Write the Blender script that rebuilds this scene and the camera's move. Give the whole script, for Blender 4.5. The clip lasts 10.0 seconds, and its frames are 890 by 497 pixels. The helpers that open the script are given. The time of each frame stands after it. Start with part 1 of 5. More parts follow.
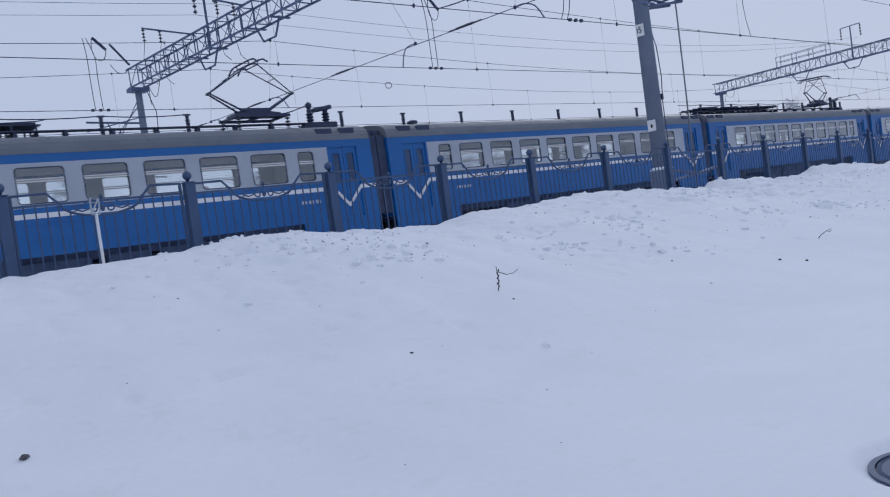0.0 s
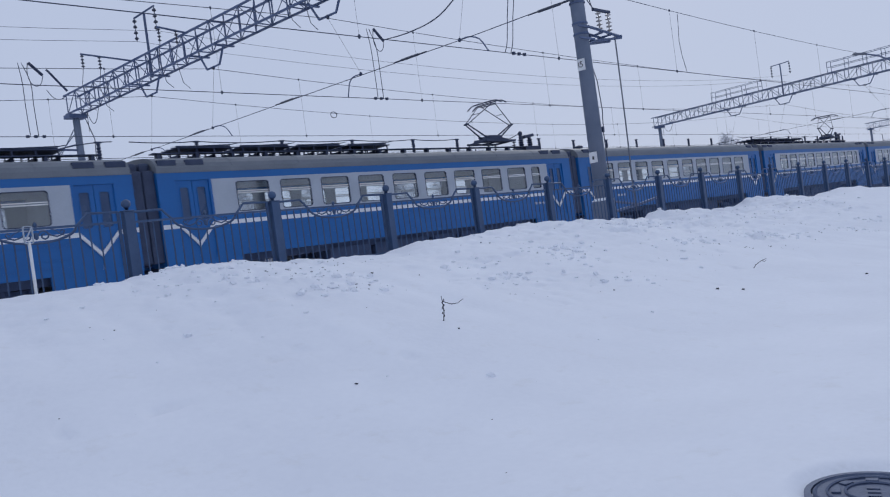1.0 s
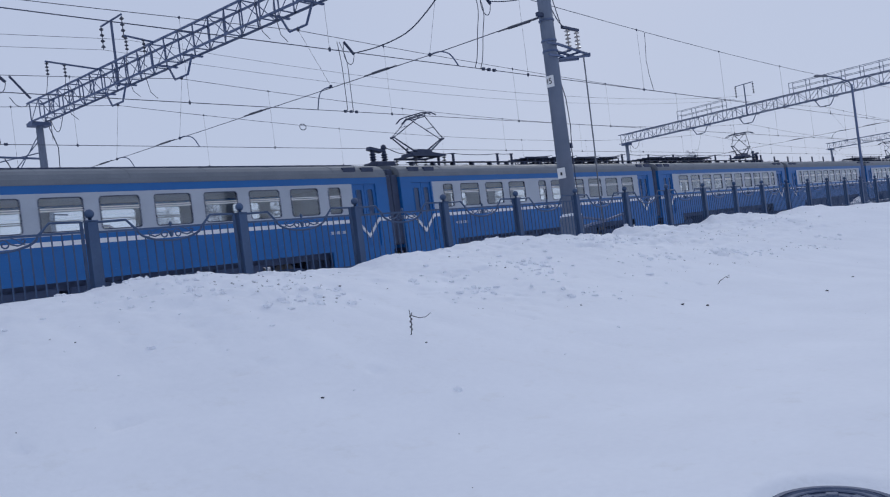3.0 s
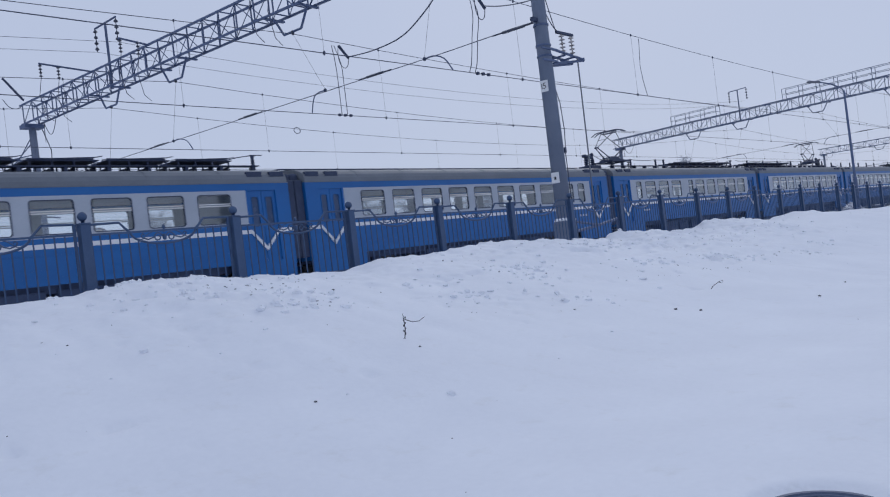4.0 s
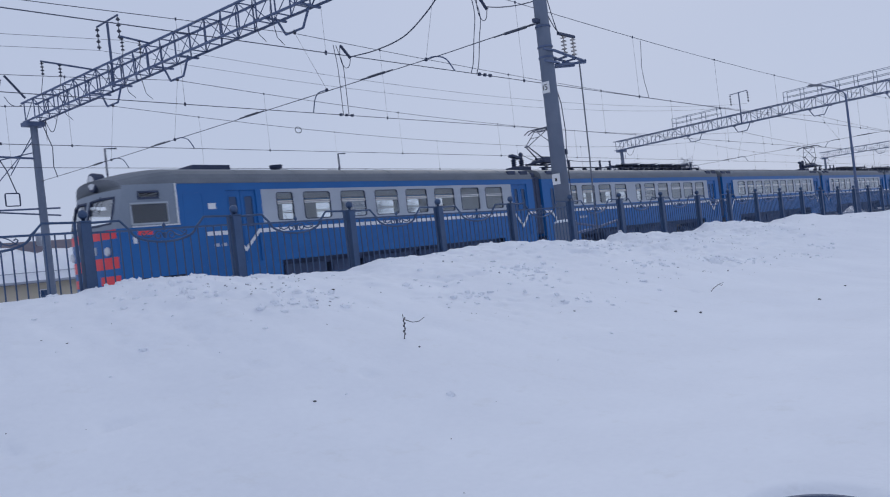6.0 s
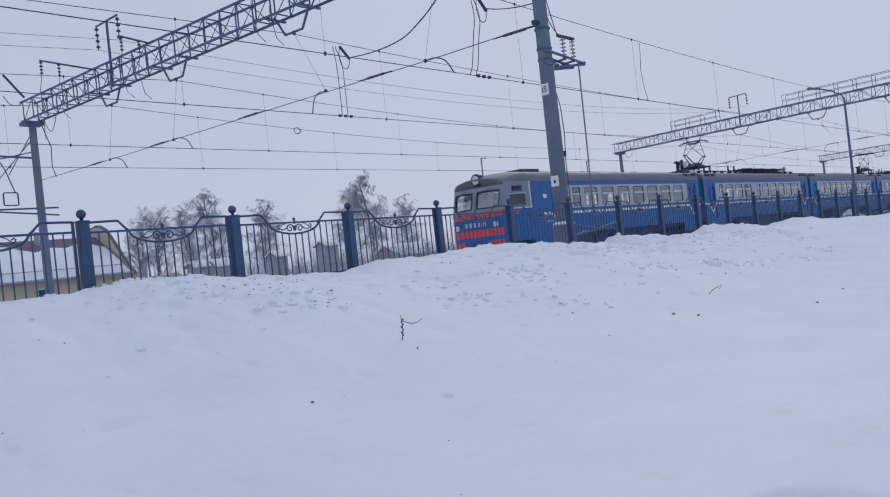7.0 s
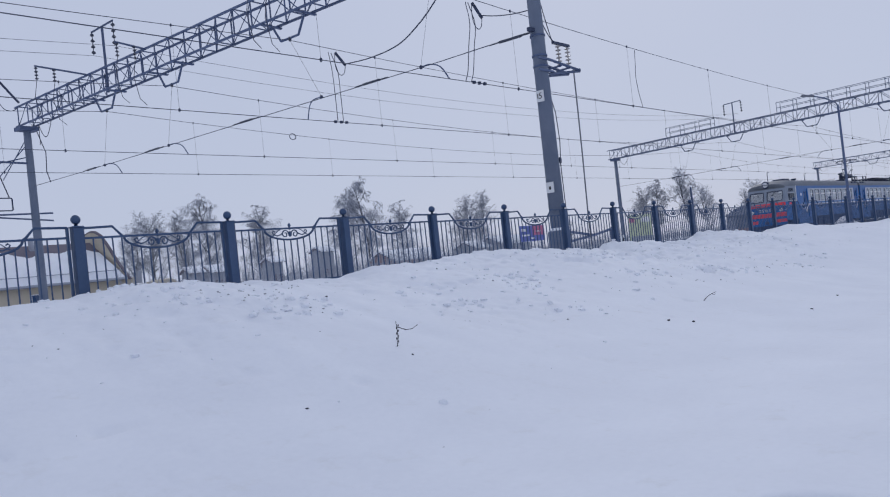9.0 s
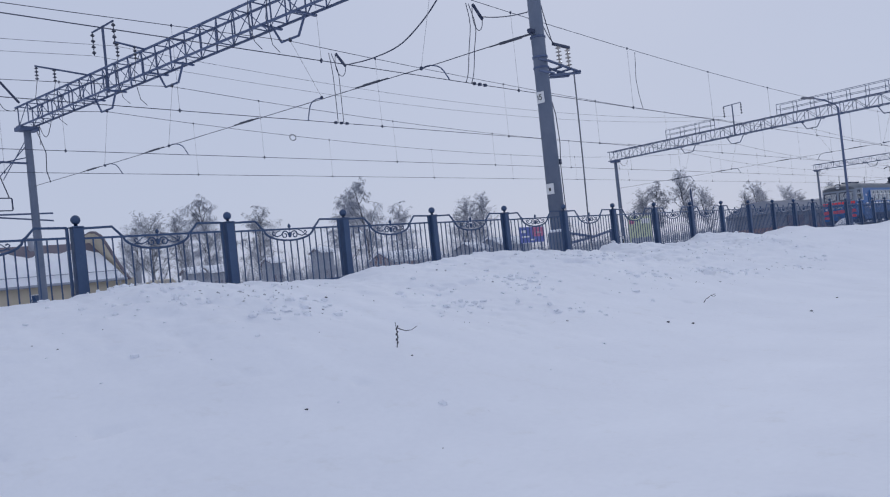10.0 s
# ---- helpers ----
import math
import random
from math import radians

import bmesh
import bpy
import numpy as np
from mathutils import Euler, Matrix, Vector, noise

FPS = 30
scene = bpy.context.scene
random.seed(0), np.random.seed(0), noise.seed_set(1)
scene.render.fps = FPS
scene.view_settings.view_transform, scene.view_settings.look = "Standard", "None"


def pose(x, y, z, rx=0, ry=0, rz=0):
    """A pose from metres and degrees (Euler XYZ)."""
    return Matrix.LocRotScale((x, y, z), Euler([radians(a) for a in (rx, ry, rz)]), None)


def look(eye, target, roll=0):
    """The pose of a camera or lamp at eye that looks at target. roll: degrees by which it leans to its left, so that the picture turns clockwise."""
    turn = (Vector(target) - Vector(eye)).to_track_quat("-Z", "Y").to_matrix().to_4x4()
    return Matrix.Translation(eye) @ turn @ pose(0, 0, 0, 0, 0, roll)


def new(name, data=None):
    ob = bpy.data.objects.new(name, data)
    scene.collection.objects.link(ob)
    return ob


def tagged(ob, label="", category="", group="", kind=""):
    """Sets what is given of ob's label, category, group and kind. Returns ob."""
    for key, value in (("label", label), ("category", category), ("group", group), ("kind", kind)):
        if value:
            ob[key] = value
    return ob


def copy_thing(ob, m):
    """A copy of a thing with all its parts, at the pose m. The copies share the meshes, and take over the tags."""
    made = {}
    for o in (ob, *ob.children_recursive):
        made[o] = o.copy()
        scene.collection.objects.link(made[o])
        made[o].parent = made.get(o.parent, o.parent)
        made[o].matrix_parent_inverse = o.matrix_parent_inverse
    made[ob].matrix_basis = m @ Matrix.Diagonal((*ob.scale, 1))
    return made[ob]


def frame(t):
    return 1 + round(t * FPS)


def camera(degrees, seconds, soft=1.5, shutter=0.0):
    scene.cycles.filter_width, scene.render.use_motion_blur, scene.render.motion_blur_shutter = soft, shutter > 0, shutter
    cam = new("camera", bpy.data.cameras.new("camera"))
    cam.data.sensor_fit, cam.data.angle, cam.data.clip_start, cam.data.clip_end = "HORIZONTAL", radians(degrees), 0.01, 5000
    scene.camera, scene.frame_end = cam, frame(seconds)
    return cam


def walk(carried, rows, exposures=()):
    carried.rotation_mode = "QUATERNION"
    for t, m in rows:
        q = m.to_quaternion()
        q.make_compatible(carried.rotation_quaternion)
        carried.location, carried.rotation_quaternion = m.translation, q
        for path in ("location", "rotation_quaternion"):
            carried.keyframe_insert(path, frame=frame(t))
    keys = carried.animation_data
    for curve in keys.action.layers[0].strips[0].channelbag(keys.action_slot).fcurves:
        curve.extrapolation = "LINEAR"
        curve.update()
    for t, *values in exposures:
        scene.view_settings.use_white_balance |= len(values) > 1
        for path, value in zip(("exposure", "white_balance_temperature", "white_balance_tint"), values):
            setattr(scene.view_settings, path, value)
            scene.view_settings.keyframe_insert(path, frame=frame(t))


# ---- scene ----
cam = camera(58.1, 10.0, soft=1.15, shutter=0.1)
PATH = [
    (0.0, -40.71, -2.09, -7.86), (0.5, -42.68, -1.13, -7.98), (1.0, -44.88, -0.52, -7.76), (1.5, -46.23, -0.23, -7.60),
    (2.0, -46.77, -0.13, -7.47), (2.5, -46.98, 0.01, -7.32), (4.0, -47.72, 0.40, -7.00), (4.5, -47.74, 0.44, -6.89),
    (5.0, -47.75, 0.48, -6.81), (5.5, -47.68, 0.43, -6.70), (7.0, -47.83, 0.53, -6.31), (7.5, -47.83, 0.58, -6.20),
    (8.0, -47.87, 0.62, -6.12), (8.5, -48.07, 0.78, -6.21), (9.0, -48.21, 0.93, -6.24), (9.5, -48.23, 1.00, -6.18),
    (10.0, -48.23, 1.01, -6.09)]
EYE_Z = 1.5
walk(cam, [(t, pose(0, 0, EYE_Z, 90 + p, 0, y) @ pose(0, 0, 0, 0, 0, r)) for t, y, p, r in PATH],
     exposures=[(0.0, 0.0, 6280, 9), (5.6, 0.0, 6280, 9), (7.2, 0.0, 6480, 10), (10.0, 0.0, 6480, 10)])

# plan: x along the railway, y across it, z up; the yard lies at z = 0
RAIL = 0.80            # top of the rails
TRACKS = (16.3, 22.94, 30.5, 35.8)
FENCE_Y, FENCE_X0, FENCE_STEP = 11.43, 5.01, 2.5

# ---- light: an even winter overcast ----
world = bpy.data.worlds.new("overcast")
scene.world = world
world.use_nodes = True
wn, wl = world.node_tree.nodes, world.node_tree.links
sky = wn.new("ShaderNodeTexSky")
sky.sky_type, sky.sun_disc, sky.sun_elevation, sky.sun_rotation = "NISHITA", False, radians(29), radians(61)
bg_clear = wn["Background"]
bg_clear.inputs["Strength"].default_value = 0.004
wl.new(sky.outputs["Color"], bg_clear.inputs["Color"])
bg_cloud = wn.new("ShaderNodeBackground")
cloud_noise = wn.new("ShaderNodeTexNoise")
cloud_noise.inputs["Scale"].default_value = 1.6
cloud_noise.inputs["Detail"].default_value = 4
cloud_ramp = wn.new("ShaderNodeValToRGB")
cloud_ramp.color_ramp.elements[0].color = (0.435, 0.490, 0.640, 1)
cloud_ramp.color_ramp.elements[1].color = (0.490, 0.540, 0.690, 1)
wl.new(cloud_noise.outputs["Fac"], cloud_ramp.inputs["Fac"])
wl.new(cloud_ramp.outputs["Color"], bg_cloud.inputs["Color"])
bg_cloud.inputs["Strength"].default_value = 1.0
both = wn.new("ShaderNodeAddShader")
wl.new(bg_clear.outputs[0], both.inputs[0])
wl.new(bg_cloud.outputs[0], both.inputs[1])
wl.new(both.outputs[0], wn["World Output"].inputs["Surface"])
sun = new("sun", bpy.data.lights.new("sun", "SUN"))
sun.data.energy, sun.data.angle, sun.data.color = 0.45, radians(20), (1.0, 0.98, 0.95)
sun.matrix_basis = look((40, 22, 26), (0, 0, 0))


# ---- materials ----
def mat(name, c1, c2=None, rough=0.6, metal=0.0, scale=3.0, fine=60.0, bump=0.1, spread=0.12, piece=0.0, coat=0.0):
    m = bpy.data.materials.new(name)
    m.use_nodes = True
    n, l = m.node_tree.nodes, m.node_tree.links
    b = n["Principled BSDF"]
    b.inputs["Roughness"].default_value, b.inputs["Metallic"].default_value = rough, metal
    b.inputs["Coat Weight"].default_value = coat
    co = n.new("ShaderNodeTexCoord")
    big, small = n.new("ShaderNodeTexNoise"), n.new("ShaderNodeTexNoise")
    big.inputs["Scale"].default_value, small.inputs["Scale"].default_value = scale, fine
    big.inputs["Detail"].default_value, small.inputs["Detail"].default_value = 5, 4
    mixn = n.new("ShaderNodeMath")
    mixn.operation = "MULTIPLY_ADD"
    mixn.inputs[1].default_value = 0.35
    l.new(co.outputs["Object"], big.inputs["Vector"])
    l.new(co.outputs["Object"], small.inputs["Vector"])
    l.new(small.outputs["Fac"], mixn.inputs[0])
    l.new(big.outputs["Fac"], mixn.inputs[2])
    ramp = n.new("ShaderNodeValToRGB")
    ramp.color_ramp.elements[0].position, ramp.color_ramp.elements[1].position = 0.45, 0.9
    c2 = c2 or tuple(min(1.0, v * (1 + spread * 2)) for v in c1)
    ramp.color_ramp.elements[0].color, ramp.color_ramp.elements[1].color = (*c1, 1), (*c2, 1)
    l.new(mixn.outputs[0], ramp.inputs["Fac"])
    last = ramp.outputs["Color"]
    if piece:
        info, hsv, sc = n.new("ShaderNodeObjectInfo"), n.new("ShaderNodeHueSaturation"), n.new("ShaderNodeMapRange")
        sc.inputs["To Min"].default_value, sc.inputs["To Max"].default_value = 1 - piece, 1 + piece
        l.new(info.outputs["Random"], sc.inputs["Value"])
        l.new(sc.outputs["Result"], hsv.inputs["Value"])
        l.new(last, hsv.inputs["Color"])
        last = hsv.outputs["Color"]
    l.new(last, b.inputs["Base Color"])
    rr = n.new("ShaderNodeMapRange")
    rr.inputs["To Min"].default_value, rr.inputs["To Max"].default_value = max(0.02, rough - 0.1), min(1, rough + 0.1)
    l.new(big.outputs["Fac"], rr.inputs["Value"])
    l.new(rr.outputs["Result"], b.inputs["Roughness"])
    if bump:
        bu = n.new("ShaderNodeBump")
        bu.inputs["Strength"].default_value, bu.inputs["Distance"].default_value = bump, 0.02
        l.new(mixn.outputs[0], bu.inputs["Height"])
        l.new(bu.outputs["Normal"], b.inputs["Normal"])
    return m


def snow_material():
    m = mat("snow", (0.785, 0.805, 0.855), (0.85, 0.868, 0.91), 0.75, 0, 0.8, 14, 0.5)
    n, l = m.node_tree.nodes, m.node_tree.links
    b = n["Principled BSDF"]
    old = b.inputs["Base Color"].links[0].from_socket
    co = n.new("ShaderNodeTexCoord")
    dirt = n.new("ShaderNodeTexNoise")
    dirt.inputs["Scale"].default_value, dirt.inputs["Detail"].default_value, dirt.inputs["Roughness"].default_value = 2.6, 9, 0.72
    l.new(co.outputs["Object"], dirt.inputs["Vector"])
    ramp = n.new("ShaderNodeValToRGB")
    ramp.color_ramp.elements[0].position, ramp.color_ramp.elements[1].position = 0.57, 0.78
    ramp.color_ramp.elements[0].color, ramp.color_ramp.elements[1].color = (0, 0, 0, 1), (0.30, 0.30, 0.30, 1)
    l.new(dirt.outputs["Fac"], ramp.inputs["Fac"])
    mix = n.new("ShaderNodeMix")
    mix.data_type = "RGBA"
    mix.inputs["B"].default_value = (0.60, 0.585, 0.55, 1)
    l.new(ramp.outputs["Color"], mix.inputs["Factor"])
    l.new(old, mix.inputs["A"])
    l.new(mix.outputs["Result"], b.inputs["Base Color"])
    return m


def glass_material(name, least):
    m = bpy.data.materials.new(name)
    m.use_nodes = True
    n, l = m.node_tree.nodes, m.node_tree.links
    n.remove(n["Principled BSDF"])
    clear, gloss, mix = n.new("ShaderNodeBsdfTransparent"), n.new("ShaderNodeBsdfGlossy"), n.new("ShaderNodeMixShader")
    clear.inputs["Color"].default_value = (0.955, 0.975, 0.985, 1)
    gloss.inputs["Roughness"].default_value = 0.04
    gloss.inputs["Color"].default_value = (0.85, 0.88, 0.9, 1)
    # the same share of gloss from both sides of the pane
    edge, power, share = n.new("ShaderNodeLayerWeight"), n.new("ShaderNodeMath"), n.new("ShaderNodeMapRange")
    edge.inputs["Blend"].default_value = 0.5
    power.operation = "POWER"
    power.inputs[1].default_value = 4.0
    share.inputs["To Min"].default_value, share.inputs["To Max"].default_value = least, 1.0
    l.new(edge.outputs["Facing"], power.inputs[0])
    l.new(power.outputs[0], share.inputs["Value"])
    l.new(share.outputs["Result"], mix.inputs[0])
    l.new(clear.outputs[0], mix.inputs[1])
    l.new(gloss.outputs[0], mix.inputs[2])
    l.new(mix.outputs[0], n["Material Output"].inputs["Surface"])
    return m


M_SNOW = snow_material()
M_GLASS = glass_material("window_glass", 0.09)
M_CABGLASS = glass_material("tinted_cab_glass", 0.36)
M_BLUE = mat("train_blue_paint", (0.005, 0.102, 0.330), (0.008, 0.128, 0.390), 0.45, 0, 0.7, 25, 0.04)
M_GREYBAND = mat("train_pale_grey_paint", (0.36, 0.4, 0.46), (0.45, 0.49, 0.55), 0.5, 0, 0.8, 25, 0.04)
M_WHITE = mat("white_stripe_paint", (0.68, 0.69, 0.70), (0.80, 0.80, 0.80), 0.5, 0, 2, 30, 0.03)
M_ROOF = mat("roof_grey_paint", (0.125, 0.145, 0.175), (0.185, 0.205, 0.235), 0.6, 0, 0.9, 18, 0.15)
M_CABGREY = mat("cab_blue_grey_paint", (0.185, 0.225, 0.285), (0.245, 0.285, 0.345), 0.5, 0, 0.9, 20, 0.08)
M_RED = mat("red_warning_paint", (0.68, 0.045, 0.06), (0.80, 0.075, 0.09), 0.45, 0, 2, 30, 0.03)
M_RUBBER = mat("worn_dark_rubber", (0.028, 0.042, 0.086), (0.052, 0.070, 0.125), 0.75, 0, 4, 40, 0.15)
M_UNDER = mat("grimy_underframe", (0.040, 0.062, 0.125), (0.075, 0.100, 0.175), 0.8, 0.1, 3, 30, 0.3)
M_EQUIP = mat("dark_roof_equipment", (0.030, 0.044, 0.092), (0.058, 0.076, 0.132), 0.6, 0.3, 4, 40, 0.2)
# Steel tone includes a bluish haze veil, blended into the base colour.
M_STEEL = mat("gantry_blue_grey_steel", (0.068, 0.1, 0.19), (0.108, 0.145, 0.245), 0.6, 0.15, 2.5, 40, 0.15, piece=0.12)
M_PALESTEEL = mat("galvanised_steel", (0.13, 0.145, 0.18), (0.20, 0.215, 0.25), 0.5, 0.4, 3, 40, 0.1)
M_FENCE = mat("fence_dark_blue_paint", (0.032, 0.066, 0.145), (0.052, 0.096, 0.188), 0.5, 0.1, 4, 50, 0.12, piece=0.1)
# Concrete tone has the same bluish veil blended in.
M_CONCRETE = mat("mast_blue_grey_concrete", (0.115, 0.148, 0.215), (0.175, 0.205, 0.27), 0.8, 0, 1.6, 40, 0.3)
M_WIRE = mat("weathered_copper_wire", (0.055, 0.067, 0.11), (0.08, 0.094, 0.14), 0.6, 0.4, 4, 40, 0)
M_INSUL = mat("brown_glazed_insulator", (0.032, 0.042, 0.072), (0.06, 0.07, 0.1), 0.3, 0, 8, 60, 0.05)
M_PALEINSUL = mat("pale_porcelain_insulator", (0.42, 0.40, 0.38), (0.55, 0.52, 0.5), 0.35, 0, 8, 60, 0.05)
# Grey colour stands in for shade in the crevices of the bank.
M_CREVICESNOW = mat("dirty_refrozen_snow", (0.26, 0.265, 0.285), (0.50, 0.505, 0.52), 0.8, 0, 6, 60, 0.3)
M_IRON = mat("cast_iron_cover", (0.055, 0.08, 0.15), (0.11, 0.14, 0.22), 0.6, 0.3, 6, 80, 0.4)
# Opaque pane: its blue reflection is painted into the base colour.
M_DOORGLASS = mat("dusty_door_glass", (0.022, 0.055, 0.135), (0.045, 0.085, 0.175), 0.28, 0, 1.5, 25, 0.02)
M_RAIL = mat("rail_steel", (0.09, 0.09, 0.10), (0.17, 0.17, 0.18), 0.5, 0.6, 4, 60, 0.1)
M_SEAT = mat("pale_grey_seat_vinyl", (0.32, 0.33, 0.34), (0.42, 0.43, 0.43), 0.6, 0, 3, 40, 0.05)
M_INNER = mat("pale_inner_lining", (0.52, 0.56, 0.62), (0.62, 0.66, 0.71), 0.7, 0, 2, 40, 0.05)
M_BARK = mat("grey_bark", (0.075, 0.085, 0.11), (0.14, 0.15, 0.18), 0.85, 0, 4, 40, 0.3)
# Twig colour is paled to carry the haze of distance.
M_TWIG = mat("frosted_twigs", (0.25, 0.27, 0.32), (0.40, 0.42, 0.47), 0.85, 0, 2, 30, 0, piece=0.15)
M_STALK = mat("dry_weed_stalk", (0.06, 0.06, 0.075), (0.11, 0.11, 0.12), 0.85, 0, 20, 80, 0.2)
M_YELLOW = mat("pale_yellow_render", (0.47, 0.42, 0.33), (0.56, 0.5, 0.4), 0.85, 0, 0.8, 20, 0.2)
M_BROWN = mat("brown_metal_roofing", (0.12, 0.105, 0.14), (0.17, 0.15, 0.18), 0.7, 0, 1.2, 20, 0.15)
# Cladding grey is lifted toward blue, with distance haze mixed into it.
M_DARKWALL = mat("grey_cladding", (0.29, 0.315, 0.375), (0.37, 0.395, 0.455), 0.8, 0, 0.6, 12, 0.2)
M_SHEDGREY = mat("dark_shed_roofing", (0.17, 0.19, 0.235), (0.23, 0.25, 0.30), 0.8, 0, 0.6, 12, 0.2)
M_RUSTY = mat("rusty_red_brick_base", (0.27, 0.19, 0.20), (0.34, 0.25, 0.25), 0.85, 0, 0.8, 12, 0.2)
M_SIGNBLUE = mat("banner_blue", (0.10, 0.13, 0.38), (0.14, 0.18, 0.46), 0.6, 0, 2, 30, 0)
M_SIGNRED = mat("banner_red", (0.46, 0.13, 0.24), (0.52, 0.18, 0.29), 0.6, 0, 2, 30, 0)
# Yellow-green washed out by haze put into the colour.
M_SIGNYEL = mat("banner_yellow_green", (0.48, 0.54, 0.36), (0.56, 0.60, 0.42), 0.6, 0, 2, 30, 0)
M_SIGNWHITE = mat("sign_white", (0.70, 0.71, 0.72), (0.8, 0.8, 0.8), 0.5, 0, 3, 40, 0)
M_BLACK = mat("sign_black", (0.015, 0.015, 0.02), (0.03, 0.03, 0.035), 0.6, 0, 4, 40, 0)
M_LENS = mat("lamp_lens", (0.55, 0.57, 0.6), (0.7, 0.7, 0.72), 0.12, 0, 4, 40, 0)


# ---- building helpers ----
def part(name, bm, material, parent=None, label="", smooth=False):
    me = bpy.data.meshes.new(name)
    bm.normal_update()
    bm.to_mesh(me)
    bm.free()
    me.materials.append(material)
    if smooth:
        for p in me.polygons:
            p.use_smooth = True
    ob = new(name, me)
    if parent:
        ob.parent = parent
    if label:
        ob["label"] = label
    return ob


def again(ob, parent, m=None):
    o = bpy.data.objects.new(ob.name.split(".")[0], ob.data)
    scene.collection.objects.link(o)
    o.parent = parent
    if m is not None:
        o.matrix_basis = m
    return o


def box(bm, x0, x1, y0, y1, z0, z1, bevel=0.0):
    v = [bm.verts.new(p) for p in ((x0, y0, z0), (x1, y0, z0), (x1, y1, z0), (x0, y1, z0), (x0, y0, z1), (x1, y0, z1), (x1, y1, z1), (x0, y1, z1))]
    f = [bm.faces.new([v[i] for i in q]) for q in ((3, 2, 1, 0), (4, 5, 6, 7), (0, 1, 5, 4), (1, 2, 6, 5), (2, 3, 7, 6), (3, 0, 4, 7))]
    if bevel:
        edges = list({e for q in f for e in q.edges})
        bmesh.ops.bevel(bm, geom=edges, offset=bevel, segments=2, affect="EDGES", profile=0.5)
    return bm


def boxed(*a, bevel=0.0):
    return box(bmesh.new(), *a, bevel=bevel)


def tube(bm, pts, r, n=6, r2=None, caps=True):
    """A tube along a line of points, tapering from r to r2."""
    pts = [Vector(p) for p in pts]
    r2 = r if r2 is None else r2
    rings, side = [], None
    for i, p in enumerate(pts):
        d = (pts[min(i + 1, len(pts) - 1)] - pts[max(i - 1, 0)]).normalized()
        if side is None or abs(side.dot(d)) > 0.95:
            side = d.orthogonal().normalized()
        side = (side - d * side.dot(d)).normalized()
        up = d.cross(side)
        rad = r + (r2 - r) * i / max(1, len(pts) - 1)
        rings.append([bm.verts.new(p + (side * math.cos(a) + up * math.sin(a)) * rad) for a in (2 * math.pi * k / n + math.pi / n for k in range(n))])
    for a, b in zip(rings, rings[1:]):
        for k in range(n):
            bm.faces.new((a[k], a[(k + 1) % n], b[(k + 1) % n], b[k]))
    if caps:
        bm.faces.new(rings[0][::-1])
        bm.faces.new(rings[-1])
    return bm


def tubed(pts, r, n=6, r2=None):
    return tube(bmesh.new(), pts, r, n, r2)


def lathe(bm, profile, at=(0, 0, 0), n=16):
    """Turns (radius, height) pairs round the z axis."""
    rings = [[bm.verts.new((at[0] + r * math.cos(2 * math.pi * k / n), at[1] + r * math.sin(2 * math.pi * k / n), at[2] + z)) for k in range(n)] for r, z in profile]
    for a, b in zip(rings, rings[1:]):
        for k in range(n):
            bm.faces.new((a[k], a[(k + 1) % n], b[(k + 1) % n], b[k]))
    bm.faces.new(rings[0][::-1])
    bm.faces.new(rings[-1])
    return bm


def prism(bm, outline, x0, x1, axis="x"):
    """Extrudes a closed outline of (a, b) pairs along an axis."""
    def at(a, b, c):
        return (c, a, b) if axis == "x" else (a, c, b)
    lo, hi = [bm.verts.new(at(a, b, x0)) for a, b in outline], [bm.verts.new(at(a, b, x1)) for a, b in outline]
    for i in range(len(outline)):
        j = (i + 1) % len(outline)
        bm.faces.new((lo[i], lo[j], hi[j], hi[i]))
    bm.faces.new(lo[::-1])
    bm.faces.new(hi)
    bmesh.ops.recalc_face_normals(bm, faces=bm.faces)
    return bm


def frame_ring(bm, a, b, c, d, y0, y1, w, r=0.07):
    """A rounded frame round an opening a..b by c..d."""
    def outline(g, rad):
        pts = []
        for cx, cz, s in ((b - g - rad, d - g - rad, 0), (a + g + rad, d - g - rad, 1), (a + g + rad, c + g + rad, 2), (b - g - rad, c + g + rad, 3)):
            for k in range(4):
                t = math.pi / 2 * (s + k / 3)
                pts.append((cx + rad * math.cos(t), cz + rad * math.sin(t)))
        return pts
    o, i = outline(-w, r + w), outline(0, r)
    n = len(o)
    vs = [[bm.verts.new((p[0], y, p[1])) for p in q] for q, y in ((o, y0), (i, y0), (i, y1), (o, y1))]
    for k in range(n):
        j = (k + 1) % n
        for s in range(4):
            t = (s + 1) % 4
            bm.faces.new((vs[s][k], vs[s][j], vs[t][j], vs[t][k]))
    return bm


def empty(name, m=None):
    ob = new(name)
    ob.empty_display_size = 0.2
    if m is not None:
        ob.matrix_basis = m
    return ob


# ---- ground: one sheet of snow with the cleared bank along the fence ----
def lattice(px, py, seed):
    """Smooth value noise on arrays, -1 to 1."""
    ix, iy = np.floor(px).astype(np.int64), np.floor(py).astype(np.int64)
    fx, fy = px - ix, py - iy
    fx, fy = fx * fx * (3 - 2 * fx), fy * fy * (3 - 2 * fy)

    def h(a, b):
        k = (a * 374761393 + b * 668265263 + seed * 144665) & 0x7FFFFFFF
        k = ((k ^ (k >> 13)) * 1274126177) & 0x7FFFFFFF
        return ((k ^ (k >> 16)) & 0xFFFF) / 32767.5 - 1
    return (h(ix, iy) * (1 - fx) + h(ix + 1, iy) * fx) * (1 - fy) + (h(ix, iy + 1) * (1 - fx) + h(ix + 1, iy + 1) * fx) * fy


def step(a, b, v):
    t = np.clip((v - a) / (b - a), 0, 1)
    return t * t * (3 - 2 * t)


